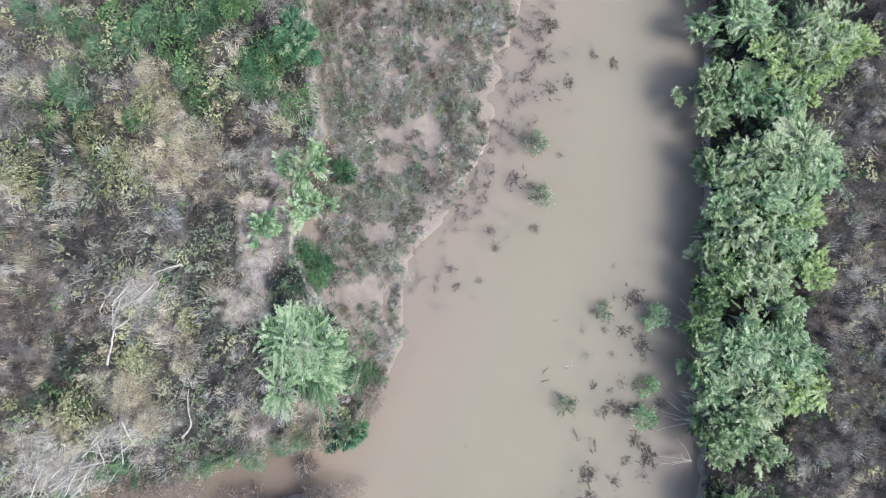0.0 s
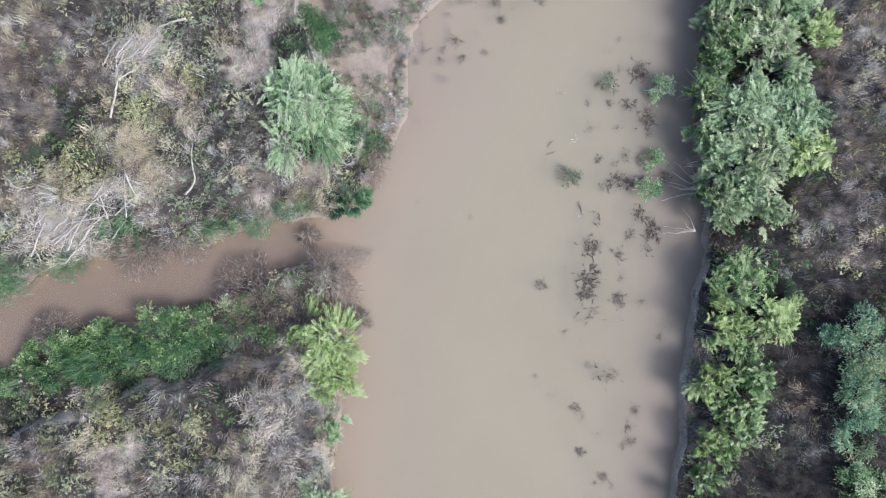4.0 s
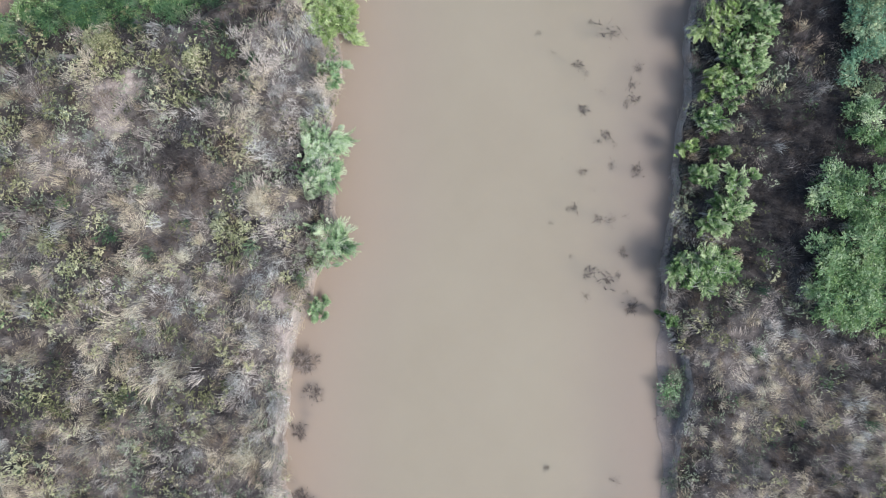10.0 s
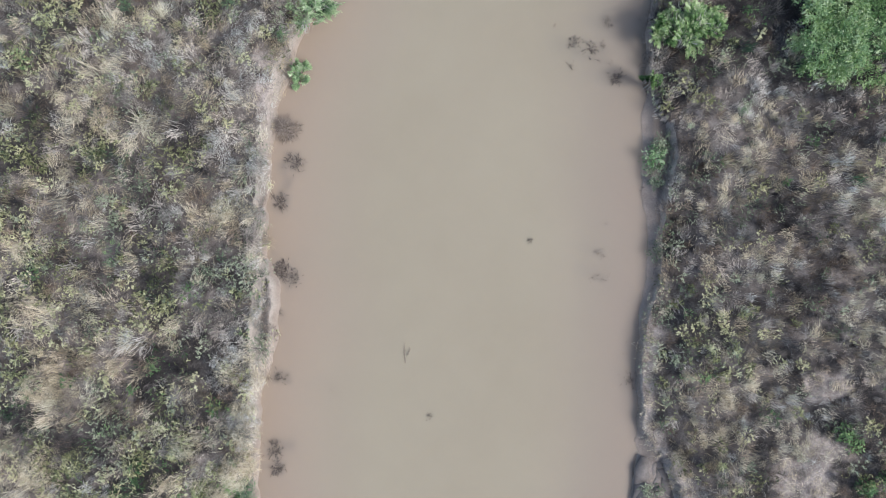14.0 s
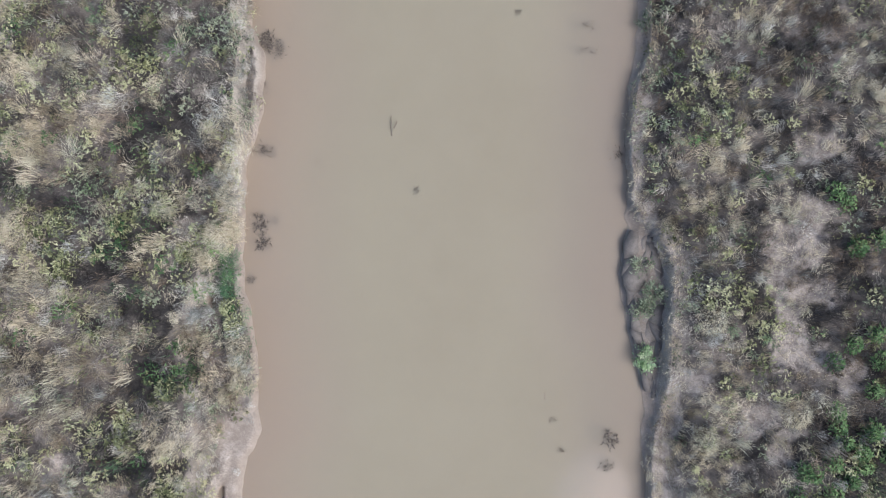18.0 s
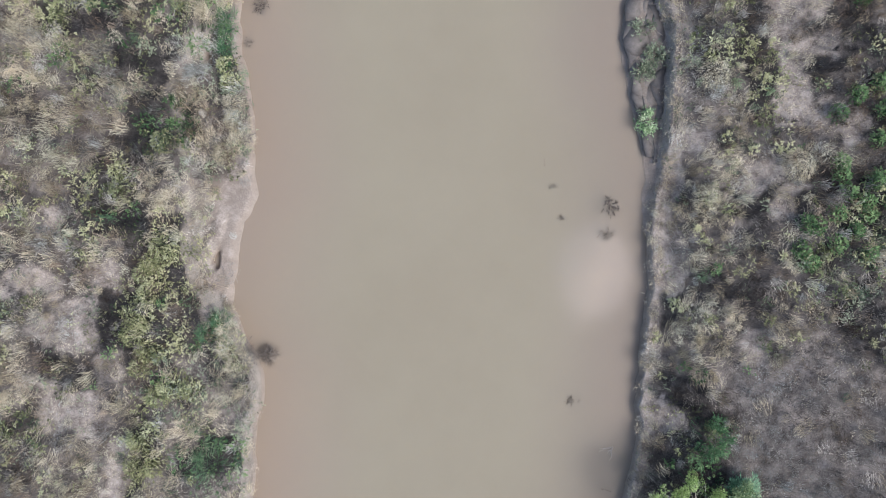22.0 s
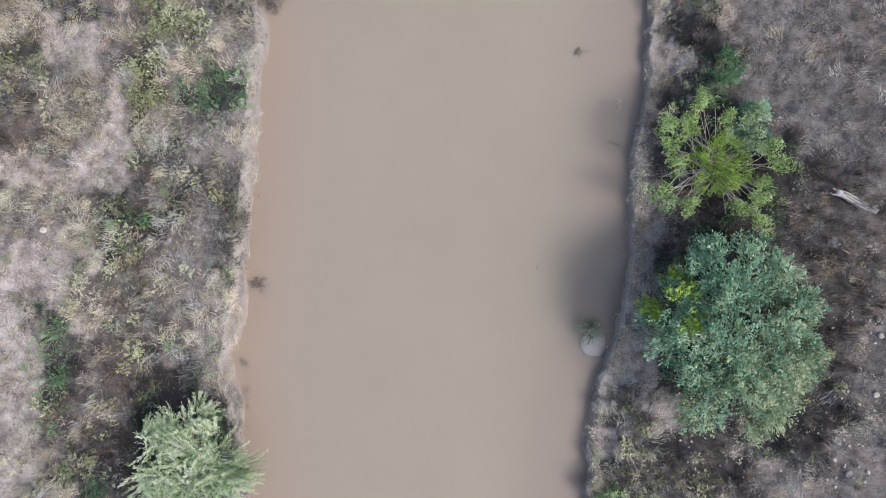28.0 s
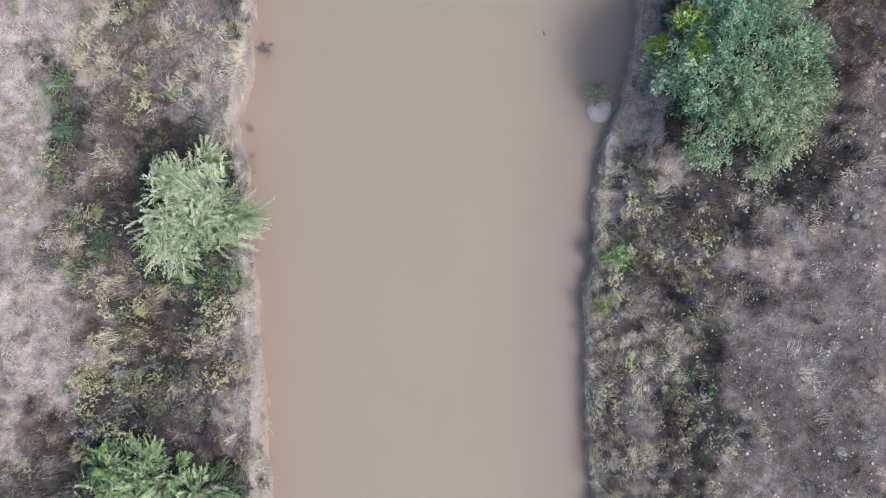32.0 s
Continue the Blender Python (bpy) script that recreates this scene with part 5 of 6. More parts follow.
TUSSOCKS += [(-8.06, -43.76, 0.55, 4), (-8.52, -44.22, 0.40, 4), (-8.79, -44.58, 0.35, 4), (-8.61, -45.22, 0.35, 4), (-8.97, -45.94, 0.50, 4), (-9.06, -46.58, 0.45, 4), (-8.70, -47.12, 0.40, 4), (-8.88, -47.67, 0.40, 4), (-7.88, -48.30, 0.50, 4), (-8.33, -48.58, 0.40, 4), (-7.33, -48.39, 0.35, 4), (-8.88, -49.95, 0.40, 4), (-8.97, -50.77, 0.45, 4), (-8.42, -50.86, 0.35, 4), (-9.61, -41.23, 0.30, 4), (-9.52, -41.86, 0.40, 4), (-8.12, -40.23, 0.40, 4), (-9.74, -34.86, 0.40, 4), (-11.57, -34.76, 0.45, 4), (-11.31, -36.14, 0.40, 4), (-8.26, -34.40, 0.35, 4), (-7.54, -35.79, 0.35, 4), (-7.35, -18.97, 0.45, 4), (-12.92, -19.49, 0.40, 4), (-11.76, -12.60, 0.50, 4), (-11.21, -12.97, 0.40, 4), (-8.25, -13.35, 0.40, 4), (-8.92, -65.66, 0.40, 4), (-10.46, -66.77, 0.35, 4), (-10.64, -68.06, 0.45, 4), (-9.54, -68.23, 0.40, 4), (-10.99, -70.44, 0.35, 4)]
TUSSOCKS += [(-12.39, 8.22, 0.50, 5), (-11.63, 7.84, 0.53, 5), (-10.69, 8.40, 0.56, 6), (-10.13, 7.64, 0.59, 5), (-9.37, 8.20, 0.62, 5), (-8.81, 7.44, 0.50, 6), (-8.05, 8.00, 0.53, 5), (-7.47, 8.57, 0.56, 5), (-8.25, 6.86, 0.59, 6), (-12.22, 6.14, 0.62, 5), (-11.66, 5.38, 0.50, 5), (-5.60, 6.65, 0.53, 6), (-5.21, 7.41, 0.56, 5), (-5.98, 6.09, 0.59, 5), (-4.67, 5.32, 0.62, 6), (-3.91, 5.50, 0.50, 5), (-8.25, 6.30, 0.53, 5), (-7.88, 5.53, 0.56, 6), (-11.07, 7.27, 0.59, 5), (-13.32, 8.61, 0.62, 5), (-9.96, 4.98, 0.50, 6)]
TUSSOCKS += [(-6.3, -35.95, 0.24, 5), (-6.25, -36.4, 0.26, 5), (-6.3, -37.0, 0.24, 5), (-6.3, -37.6, 0.26, 4), (-6.15, -38.2, 0.3, 4), (-6.1, -38.9, 0.36, 1), (-5.95, -39.5, 0.4, 1), (-5.85, -40.2, 0.42, 1), (-6.3, -40.6, 0.36, 1), (-6.2, -34.9, 0.4, 1), (-6.15, -33.9, 0.4, 1), (-6.2, -33.0, 0.34, 1), (-6.31, -46.15, 0.3, 5), (-6.76, -46.53, 0.34, 5), (-6.1, -46.4, 0.28, 1), (-6.0, -47.0, 0.4, 1), (-5.7, -47.6, 0.4, 1)]
for x, y, r, kind in TUSSOCKS:
    tussock(x, y, r * (0.56 if kind == 6 and x > 12 else 1.0), kind)


# ---------------------------------------------------------------- weeds standing in the river
def dead_weed(name, seed, n=70, k=9):
    g = np.random.default_rng(seed)
    a, up = g.uniform(0, 6.28, n), g.uniform(-0.35, 0.55, n)
    way = unit(np.stack([np.cos(a), np.sin(a), up], 1))
    ln = g.uniform(0.15, 0.7, n)
    base = g.normal(0, 0.24, (n, 3)) * np.array([1, 1, 0.2])
    v1, f1 = blades(base, way, ln, 0.05, 0.1)
    i = np.repeat(np.arange(n), k)
    s = g.uniform(0.2, 1.0, n * k)
    p = base[i] + way[i] * (ln[i] * s)[:, None]
    w = unit(way[i] + g.normal(0, 0.8, (n * k, 3)))
    v2, f2 = spikes(p, w, g.uniform(0.12, 0.36, n * k), 0.055)
    v = np.concatenate([v1, v2])
    tone = np.concatenate([np.repeat(g.normal(0.46, 0.22, n), 4), np.repeat(g.normal(0.42, 0.22, n * k), 3)])
    ob = mesh_obj(name, v, np.concatenate([f1, f2 + len(v1)]), BROWNTWIG, tone=np.clip(tone, 0, 1))
    return tagged(ob, "dead brown weed half sunk in the silty water", "weed", "dead weeds in the river")


HALF_DROWNED = [(4.13, 8.44, 0.34), (3.43, 8.51, 0.16), (3.63, 8.24, 0.12), (3.22, 7.68, 0.12), (3.92, 7.39, 0.36), (5.73, 7.38, 0.18), (6.44, 7.05, 0.2), (3.31, 6.63, 0.24), (4.11, 6.16, 0.3), (4.8, 6.36, 0.24), (2.78, 4.67, 0.22), (2.28, 4.43, 0.08), (2.07, 3.97, 0.14), (4.49, 3.81, 0.14), (2.86, 2.91, 0.34), (3.47, 2.71, 0.18), (1.86, 2.72, 0.2), (3.55, 1.2, 0.2), (2.14, 0.51, 0.14), (0.73, 1.17, 0.1), (2.22, 0.57, 0.16), (2.02, 1.18, 0.2), (0.57, -0.22, 0.2), (0.1, -0.52, 0.14), (0.74, -0.83, 0.16), (1.55, -0.63, 0.14), (6.34, -0.14, 0.12), (7.04, -1.31, 0.36), (6.38, -1.25, 0.12), (6.73, -2.46, 0.28), (6.03, -2.45, 0.14), (5.22, -2.45, 0.12), (6.23, -3.32, 0.14)]
HALF_DROWNED += [(7.34, -3.06, 0.32), (7.3, -2.66, 0.18), (7.4, -3.47, 0.18), (5.62, -4.4, 0.16), (6.22, -4.57, 0.14), (6.62, -4.37, 0.2), (7.13, -4.37, 0.18), (3.91, -2.95, 0.06), (6.22, -5.17, 0.32), (6.62, -5.27, 0.28), (5.71, -5.37, 0.14), (7.23, -5.08, 0.24), (7.94, -4.98, 0.24), (8.14, -5.18, 0.16), (7.12, -6.39, 0.32), (7.52, -6.99, 0.36), (6.71, -7.09, 0.2), (7.32, -7.6, 0.2), (5.3, -7.58, 0.36), (6.3, -7.79, 0.24), (5.29, -8.59, 0.44), (5.19, -9.19, 0.32), (3.58, -8.88, 0.22), (6.4, -8.7, 0.14), (6.3, -9.4, 0.26), (4.37, -10.55, 0.12), (7.81, -10.32, 0.08), (7.75, -10.72, 0.14), (5.18, -11.71, 0.1), (6.08, -12.12, 0.18), (3.36, -12.09, 0.1), (3.86, -12.8, 0.08), (1.04, -6.45, 0.1)]
HALF_DROWNED += [(-0.83, -5.93, 0.06), (4.72, -13.23, 0.2), (5.02, -13.53, 0.12), (6.84, -13.34, 0.18), (6.63, -13.94, 0.2), (6.73, -14.44, 0.2), (4.92, -14.83, 0.2), (6.43, -14.64, 0.14), (4.32, -14.57, 0.06), (5.72, -15.74, 0.2), (5.42, -15.94, 0.12), (6.02, -16.04, 0.12), (4.15, -16.54, 0.06), (4.91, -17, 0.16), (5.92, -16.81, 0.16), (6.83, -16.95, 0.22), (4.61, -18.29, 0.18), (4.41, -18.28, 0.12), (3.76, -18.8, 0.08), (5.45, -18.65, 0.16), (5.92, -18.66, 0.16), (5.92, -18.96, 0.08), (6.42, -18.56, 0.1), (6.32, -19.87, 0.2), (4.46, -19.99, 0.08), (5.11, -20.56, 0.24), (5.71, -20.77, 0.28), (6.11, -20.67, 0.14), (5, -21.37, 0.14), (6.41, -21.28, 0.1), (6.62, -21.88, 0.2), (7.43, -19.78, 0.08), (3.22, -12.18, 0.06)]
HALF_DROWNED += [(6.44, -9.63, 0.14), (6.6, -21.76, 0.24), (-4.62, -24.71, 0.34), (-5.12, -26.09, 0.3), (-5.13, -28.37, 0.26), (-5.03, -28.67, 0.2), (-4.63, -28.67, 0.2), (7.8, -25.84, 0.28), (8.1, -26.34, 0.2), (3.57, -27.48, 0.12), (6.2, -26.87, 0.08), (5.8, -28.73, 0.12), (-5.33, -29.56, 0.12), (-5.33, -30.26, 0.16), (7.8, -29.44, 0.18), (6.66, -25.84, 0.06), (-5.04, -28.51, 0.33), (-4.75, -28.9, 0.18), (-5.24, -29.97, 0.16), (-5.25, -32.21, 0.25), (-5.36, -34.75, 0.33), (-5.26, -35.43, 0.27), (-5.66, -36.7, 0.16), (-3.36, -32.7, 0.1), (0.08, -33.62, 0.14), (7.08, -32.41, 0.24), (4.78, -41.59, 0.14), (5.06, -42.67, 0.12), (6.79, -42.25, 0.31), (6.7, -43.23, 0.2), (7.29, -40.57, 0.04), (-5.11, -47.37, 0.19), (4.72, -48.96, 0.06)]
HALF_DROWNED += [(5.4, -48.99, 0.16), (5.69, -48.99, 0.08), (4.23, -49.33, 0.04), (6.28, -49.61, 0.04), (6.28, -50.65, 0.06), (7.03, -46.07, 0.04), (-5.47, -56.96, 0.25), (-5.94, -59.68, 0.14), (-5.88, -60.65, 0.12), (-5.83, -61.23, 0.1), (-5.57, -63.03, 0.12)]
DROWNED = [(4.73, 7.39, 0.28), (3.46, 6.03, 0.32), (4.51, 6.52, 0.16), (4.81, 5.41, 0.2), (3.49, 5.02, 0.26), (4.1, 5.12, 0.12), (4.86, 4.51, 0.12), (4.48, 3, 0.06), (4.88, 2.73, 0.08), (4.77, 1.89, 0.08), (5.51, 1.48, 0.1), (1.65, 1.76, 0.18), (2.55, 1.75, 0.18), (1.94, 1.07, 0.2), (2.6, 1.01, 0.2), (1.31, 0.03, 0.16), (1.4, -1.23, 0.16), (0.1, -1.59, 0.18), (0.5, -1.63, 0.1), (-0.79, -3.03, 0.14), (6.75, -0.18, 0.1), (7.25, -0.05, 0.18), (5.94, -0.54, 0.16), (5.22, -2.15, 0.18), (5.32, -3.36, 0.28), (5.93, -1.35, 0.16), (3.7, -4.45, 0.14), (4.9, -6.07, 0.16), (5.5, -6.58, 0.3), (6.31, -6.08, 0.16), (8.33, -6.9, 0.2), (4.49, -8.38, 0.2), (4.18, -8.42, 0.16)]
DROWNED += [(7.1, -9.51, 0.26), (4.38, -9.22, 0.16), (5.29, -9.9, 0.4), (4.88, -10.09, 0.2), (6.19, -10.1, 0.2), (4.18, -9.79, 0.1), (4.98, -10.9, 0.16), (3.47, -10.22, 0.12), (6.19, -10.77, 0.16), (5.88, -11.21, 0.12), (5.48, -12.01, 0.24), (6.59, -12.02, 0.1), (-0.78, -7.64, 0.14), (1.33, -4.54, 0.1), (7.3, -11.83, 0.08), (5.58, -14.24, 0.22), (7.03, -15.35, 0.14), (5.62, -16.44, 0.1), (5.21, -17.61, 0.16), (6.12, -17.65, 0.12), (5.73, -12.13, 0.36), (5.23, -11.73, 0.14), (6.33, -12.03, 0.24), (3.72, -12.83, 0.08), (7.15, -9.53, 0.2), (7.95, -10.54, 0.18), (5.61, -21.96, 0.1), (5.7, -25.24, 0.14), (4.91, -25.23, 0.08), (5.8, -26.87, 0.12), (6, -27.89, 0.28), (6.1, -28.73, 0.24), (-2.66, -30.57, 0.08)]
DROWNED += [(-0.78, -31.38, 0.12), (-4.23, -27.98, 0.08), (-4.26, -27.92, 0.1), (-4.86, -32.4, 0.16), (-2.67, -30.65, 0.08), (-0.72, -31.43, 0.1), (1.59, -33.84, 0.1), (6.98, -31.24, 0.18), (6.69, -32.12, 0.18), (3.21, -40.85, 0.06), (3.55, -27.39, 0.1), (-5.21, -44.65, 0.08), (3.45, -49, 0.08), (-2.34, -49.5, 0.08), (-5.28, -57.35, 0.12), (2.56, -67.75, 0.04), (3.5, -64.93, 0.06)]
weeds = [dead_weed("dead_weed", 100 + k) for k in range(6)]
spots = [(x, y, r, -0.02) for x, y, r in HALF_DROWNED]
tangle = [(x, y, r, -0.05) for x, y, r in DROWNED]
for x, y, r in HALF_DROWNED:
    tangle += [(x + rng.normal(0, r * 0.8), y + rng.normal(0, r * 0.8), r * rng.uniform(0.4, 0.8), -0.08) for k in range(3 if r > 0.15 else 1)]
for k in range(120):
    y = rng.uniform(-1.5, 9.5)
    tangle.append((float(edge(LEFT_WATER, y)) + rng.uniform(-0.35, 1.1), y, rng.uniform(0.06, 0.24), -0.03))


def sunk_place(x, y, r, z, k):
    return pose(x, y, z, 0, 0, k * 77) @ Matrix.Diagonal((r * 1.4, r * 1.4, r * 0.7 + 0.05, 1))


for k, (x, y, r, z) in enumerate(spots):
    ob = weeds[k] if k < 6 else copy_thing(weeds[k % 6], Matrix())
    ob.matrix_basis = sunk_place(x, y, r, z, k)


def sunk_tangle():
    V, F, T, o = [], [], [], 0
    models = [dead_weed("twig_model", 200 + k, 60, 7) for k in range(6)]
    for k, (x, y, r, z) in enumerate(tangle):
        me = models[k % 6].data
        n = len(me.vertices)
        v, t, f = np.empty(n * 3), np.empty(n), np.empty(len(me.loops), np.int32)
        me.vertices.foreach_get("co", v)
        me.attributes["tone"].data.foreach_get("value", t)
        me.loops.foreach_get("vertex_index", f)
        m = np.array(sunk_place(x, y, r, z, k + 3))
        V.append(v.reshape(-1, 3) @ m[:3, :3].T + m[:3, 3])
        F.append(f.reshape(-1, 3) + o)
        T.append(t)
        o += n
    tagged(mesh_obj("sunken_twigs", np.concatenate(V), np.concatenate(F), BROWNTWIG, tone=np.concatenate(T)), "tangled brown twigs drowned in the silty shallows", "twigs", kind="stuff")
    for ob in models:
        bpy.data.meshes.remove(ob.data)


sunk_tangle()

for k, (x, y, r) in enumerate([(7.75, -2.0, 0.5), (7.34, -5.57, 0.48), (3.54, 4.17, 0.46), (3.76, 2.34, 0.28), (5.9, -1.72, 0.18), (7.44, -4.42, 0.26), (4.61, -5.06, 0.2), (8.2, -22.5, 0.35), (8.0, -39.4, 0.42), (7.8, -24.6, 0.38), (8.2, -37.2, 0.38), (7.8, -37.8, 0.35), (7.8, -36.2, 0.27), (5.86, -58.45, 0.3), (8.15, -24.1, 0.3), (7.95, -25.3, 0.26), (8.0, -27.9, 0.26)]):
    clump_tree("water_plant", x, y, r * 0.78, r * 0.78, 0.3 + 0.8 * r, SAGE if k > 9 or k in (2, 3, 4, 6) else (PALEWILLOW, GREYWILLOW)[int(r * 100) % 2], "leafy green plant standing in shallow water", int(130 * r) + 10, 12, 0.09, "green plants in the shallows", "plant", base=-0.1)


def dead_bush(x, y, r, top, label):
    z = max(ground_z(x, y), -0.2)
    h = max(top - z, 0.45)
    root = empty("dead_bush", x, y, z)
    for k in range(5):
        a = rng.uniform(0, 6.28)
        t = np.linspace(0, 1, 5)[:, None]
        v, f = tubes([(np.array([np.cos(a) * r * 0.7, np.sin(a) * r * 0.7, h * 0.8]) * t + rng.normal(0, 0.04, (5, 3)) * t, np.linspace(0.022, 0.008, 5))])
        mesh_obj("stem", v, f, BARK, root)
    n = int(1500 * r)
    a, d = rng.uniform(0, 6.28, n), r * np.sqrt(rng.uniform(0, 1, n))
    d *= 0.45 + 1.0 * vnoise(np.cos(a) * 1.6 + x, np.sin(a) * 1.6 + y, 1.3, 66)
    p = np.stack([np.cos(a) * d, np.sin(a) * d, h * (1 - 0.6 * (d / r) ** 2) * rng.uniform(0.3, 1.0, n)], 1)
    way = unit(np.stack([np.cos(a), np.sin(a), 0.2 + 0 * a], 1) * 0.6 + rng.normal(0, 0.6, (n, 3)))
    v, f = blades(p, way, rng.uniform(0.1, 0.3, n), 0.02, 0.05)
    tagged(mesh_obj("brushwood", v, f, BROWNTWIG, root, tone=np.repeat(np.clip(rng.normal(0.66, 0.22, n), 0, 1), 4)), kind="stuff")
    return tagged(root, label, "bush", "dead bushes by the creek")


dead_bush(-4.85, -23.6, 0.34, 0.8, "dead brown twiggy bush hanging over the bank")
for x, y, r in [(-4.93, -47.4, 0.2), (-6.8, -8.8, 0.95), (-5.8, -9.4, 0.99), (-4.8, -9.5, 0.79), (-3.9, -8.5, 1.03), (-2.9, -10.0, 0.40), (-10.2, -7.5, 0.83), (-9.0, -7.0, 0.83), (-4.6, -7.1, 0.30), (-7.0, -10.0, 0.69), (-13.5, -10.4, 0.69), (-2.6, -4.4, 0.70), (-4.9, -23.6, 0.43)][:12]:
    dead_bush(x, y, r * 1.15, 0.4 + 0.5 * r, "dead brown twiggy bush at the creek's edge")


# ---------------------------------------------------------------- driftwood, stones, mud
def branch(line, radius, parent, name="branch"):
    p = np.array(line, float)
    t = np.linspace(0, len(p) - 1, 5 * len(p))
    q = np.stack([np.interp(t, np.arange(len(p)), p[:, k]) for k in range(3)], 1)
    q += np.cumsum(rng.normal(0, 0.012, q.shape), 0)
    v, f = tubes([(q, np.linspace(radius, radius * 0.35, len(q)) * rng.uniform(0.85, 1.15, len(q)))], 6)
    return mesh_obj(name, v, f, DRIFTWOOD, parent)


def debris_pile(x, y, rx, ry, turn, count, label):
    z = ground_z(x, y)
    root = empty("driftwood_pile", x, y, z)
    for k in range(count):
        a = radians(turn) + rng.normal(0, 0.5)
        cx, cy = rng.normal(0, rx * 0.45), rng.normal(0, ry * 0.45)
        ln = rng.uniform(0.4, 1.6)
        u = np.array([math.cos(a), math.sin(a)]) * ln / 2
        zz = 0.22 + 0.35 * math.exp(-(cx / rx) ** 2 - (cy / ry) ** 2) + rng.uniform(-0.08, 0.08)
        branch([(cx - u[0], cy - u[1], zz - 0.06), (cx, cy, zz + 0.05), (cx + u[0], cy + u[1], zz)], rng.uniform(0.009, 0.034), root)
    n = count * 70
    p = np.stack([rng.normal(0, rx * 0.48, n), rng.normal(0, ry * 0.48, n), 0 * np.zeros(n)], 1)
    p[:, 2] = 0.08 + 0.32 * np.exp(-(p[:, 0] / rx) ** 2 - (p[:, 1] / ry) ** 2) * rng.uniform(0.4, 1, n)
    a = radians(turn) + rng.normal(0, 0.9, n)
    v, f = blades(p, unit(np.stack([np.cos(a), np.sin(a), rng.normal(0, 0.2, n)], 1)), rng.uniform(0.2, 0.6, n), 0.012, 0.03)
    tagged(mesh_obj("brushwood", v, f, GREYWEED, root, tone=np.repeat(np.clip(rng.normal(0.88, 0.2, n), 0, 1), 4)), kind="stuff")
    return tagged(root, label, "driftwood", "driftwood piles")


debris_pile(-9.9, -0.9, 1.1, 0.8, 40, 18, "heap of bleached grey brushwood among weeds")
debris_pile(-12.45, -6.8, 1.4, 0.8, 50, 24, "heap of bleached driftwood above the side creek")
debris_pile(-10.9, -5.7, 0.9, 0.5, 60, 10, "loose bleached driftwood above the side creek")


def lone_branch(points, radius, label):
    x, y = points[0][:2]
    z = ground_z(x, y)
    ob = branch([(px - x, py - y, pz) for px, py, pz in points], radius, None, "fallen_branch")
    ob.location = (x, y, z)
    return tagged(ob, label, "branch")


lone_branch([(-10.85, -3.2, 0.3), (-10.65, -2.6, 0.45), (-10.5, -1.9, 0.5), (-10.05, -1.6, 0.45)], 0.05, "bare bleached branch leaning in the weeds")
lone_branch([(-8.4, 0.1, 0.3), (-8.9, 0.0, 0.3), (-9.6, -0.3, 0.25)], 0.045, "bare bleached branch on the brushwood")
lone_branch([(-8.5, -5.7, 0.4), (-8.16, -5.3, 0.55), (-8.2, -4.6, 0.6), (-8.18, -3.95, 0.55)], 0.04, "crooked white stick standing in the weeds")
lone_branch([(-10.3, -5.05, 0.45), (-10.0, -5.8, 0.45)], 0.05, "short bleached stick in the weeds")


def stone(x, y, r, seed):
    g = np.random.default_rng(seed)
    bm = bmesh.new()
    bmesh.ops.create_icosphere(bm, subdivisions=2, radius=1)
    s = np.array([1, g.uniform(0.65, 0.9), g.uniform(0.45, 0.65)]) * r
    for v in bm.verts:
        w = 1 + 0.16 * noise.noise(v.co * 1.7 + Vector((seed, 0, 0)))
        v.co = Vector((v.co.x * s[0] * w, v.co.y * s[1] * w, v.co.z * s[2] * w))
    me = bpy.data.meshes.new("stone")
    bm.to_mesh(me)
    bm.free()
    me.materials.append(STONE)
    ob = new("stone", me)
    ob.matrix_basis = pose(x, y, ground_z(x, y) + r * 0.25, 0, 0, g.uniform(0, 360))
    return tagged(ob, "pale rounded stone lying on dry earth", "stone", "loose stones on the bank")


for k, (x, y, r) in enumerate([(14.2, -60.1, 0.11), (13.5, -62.6, 0.13), (13.1, -62.2, 0.07), (13.9, -62.8, 0.07), (11.9, -62.0, 0.07), (-12.1, -55.2, 0.13), (14.4, -58.3, 0.11), (14.3, -57.8, 0.09), (-7.1, -39.2, 0.17), (-1.7, 8.4, 0.09), (-2.3, 5.9, 0.08), (9.3, -45.6, 0.06), (15.2, -51.5, 0.11), (14.0, -62.5, 0.07), (-9.8, -67.5, 0.07)]):
    stone(x, y, r, k)


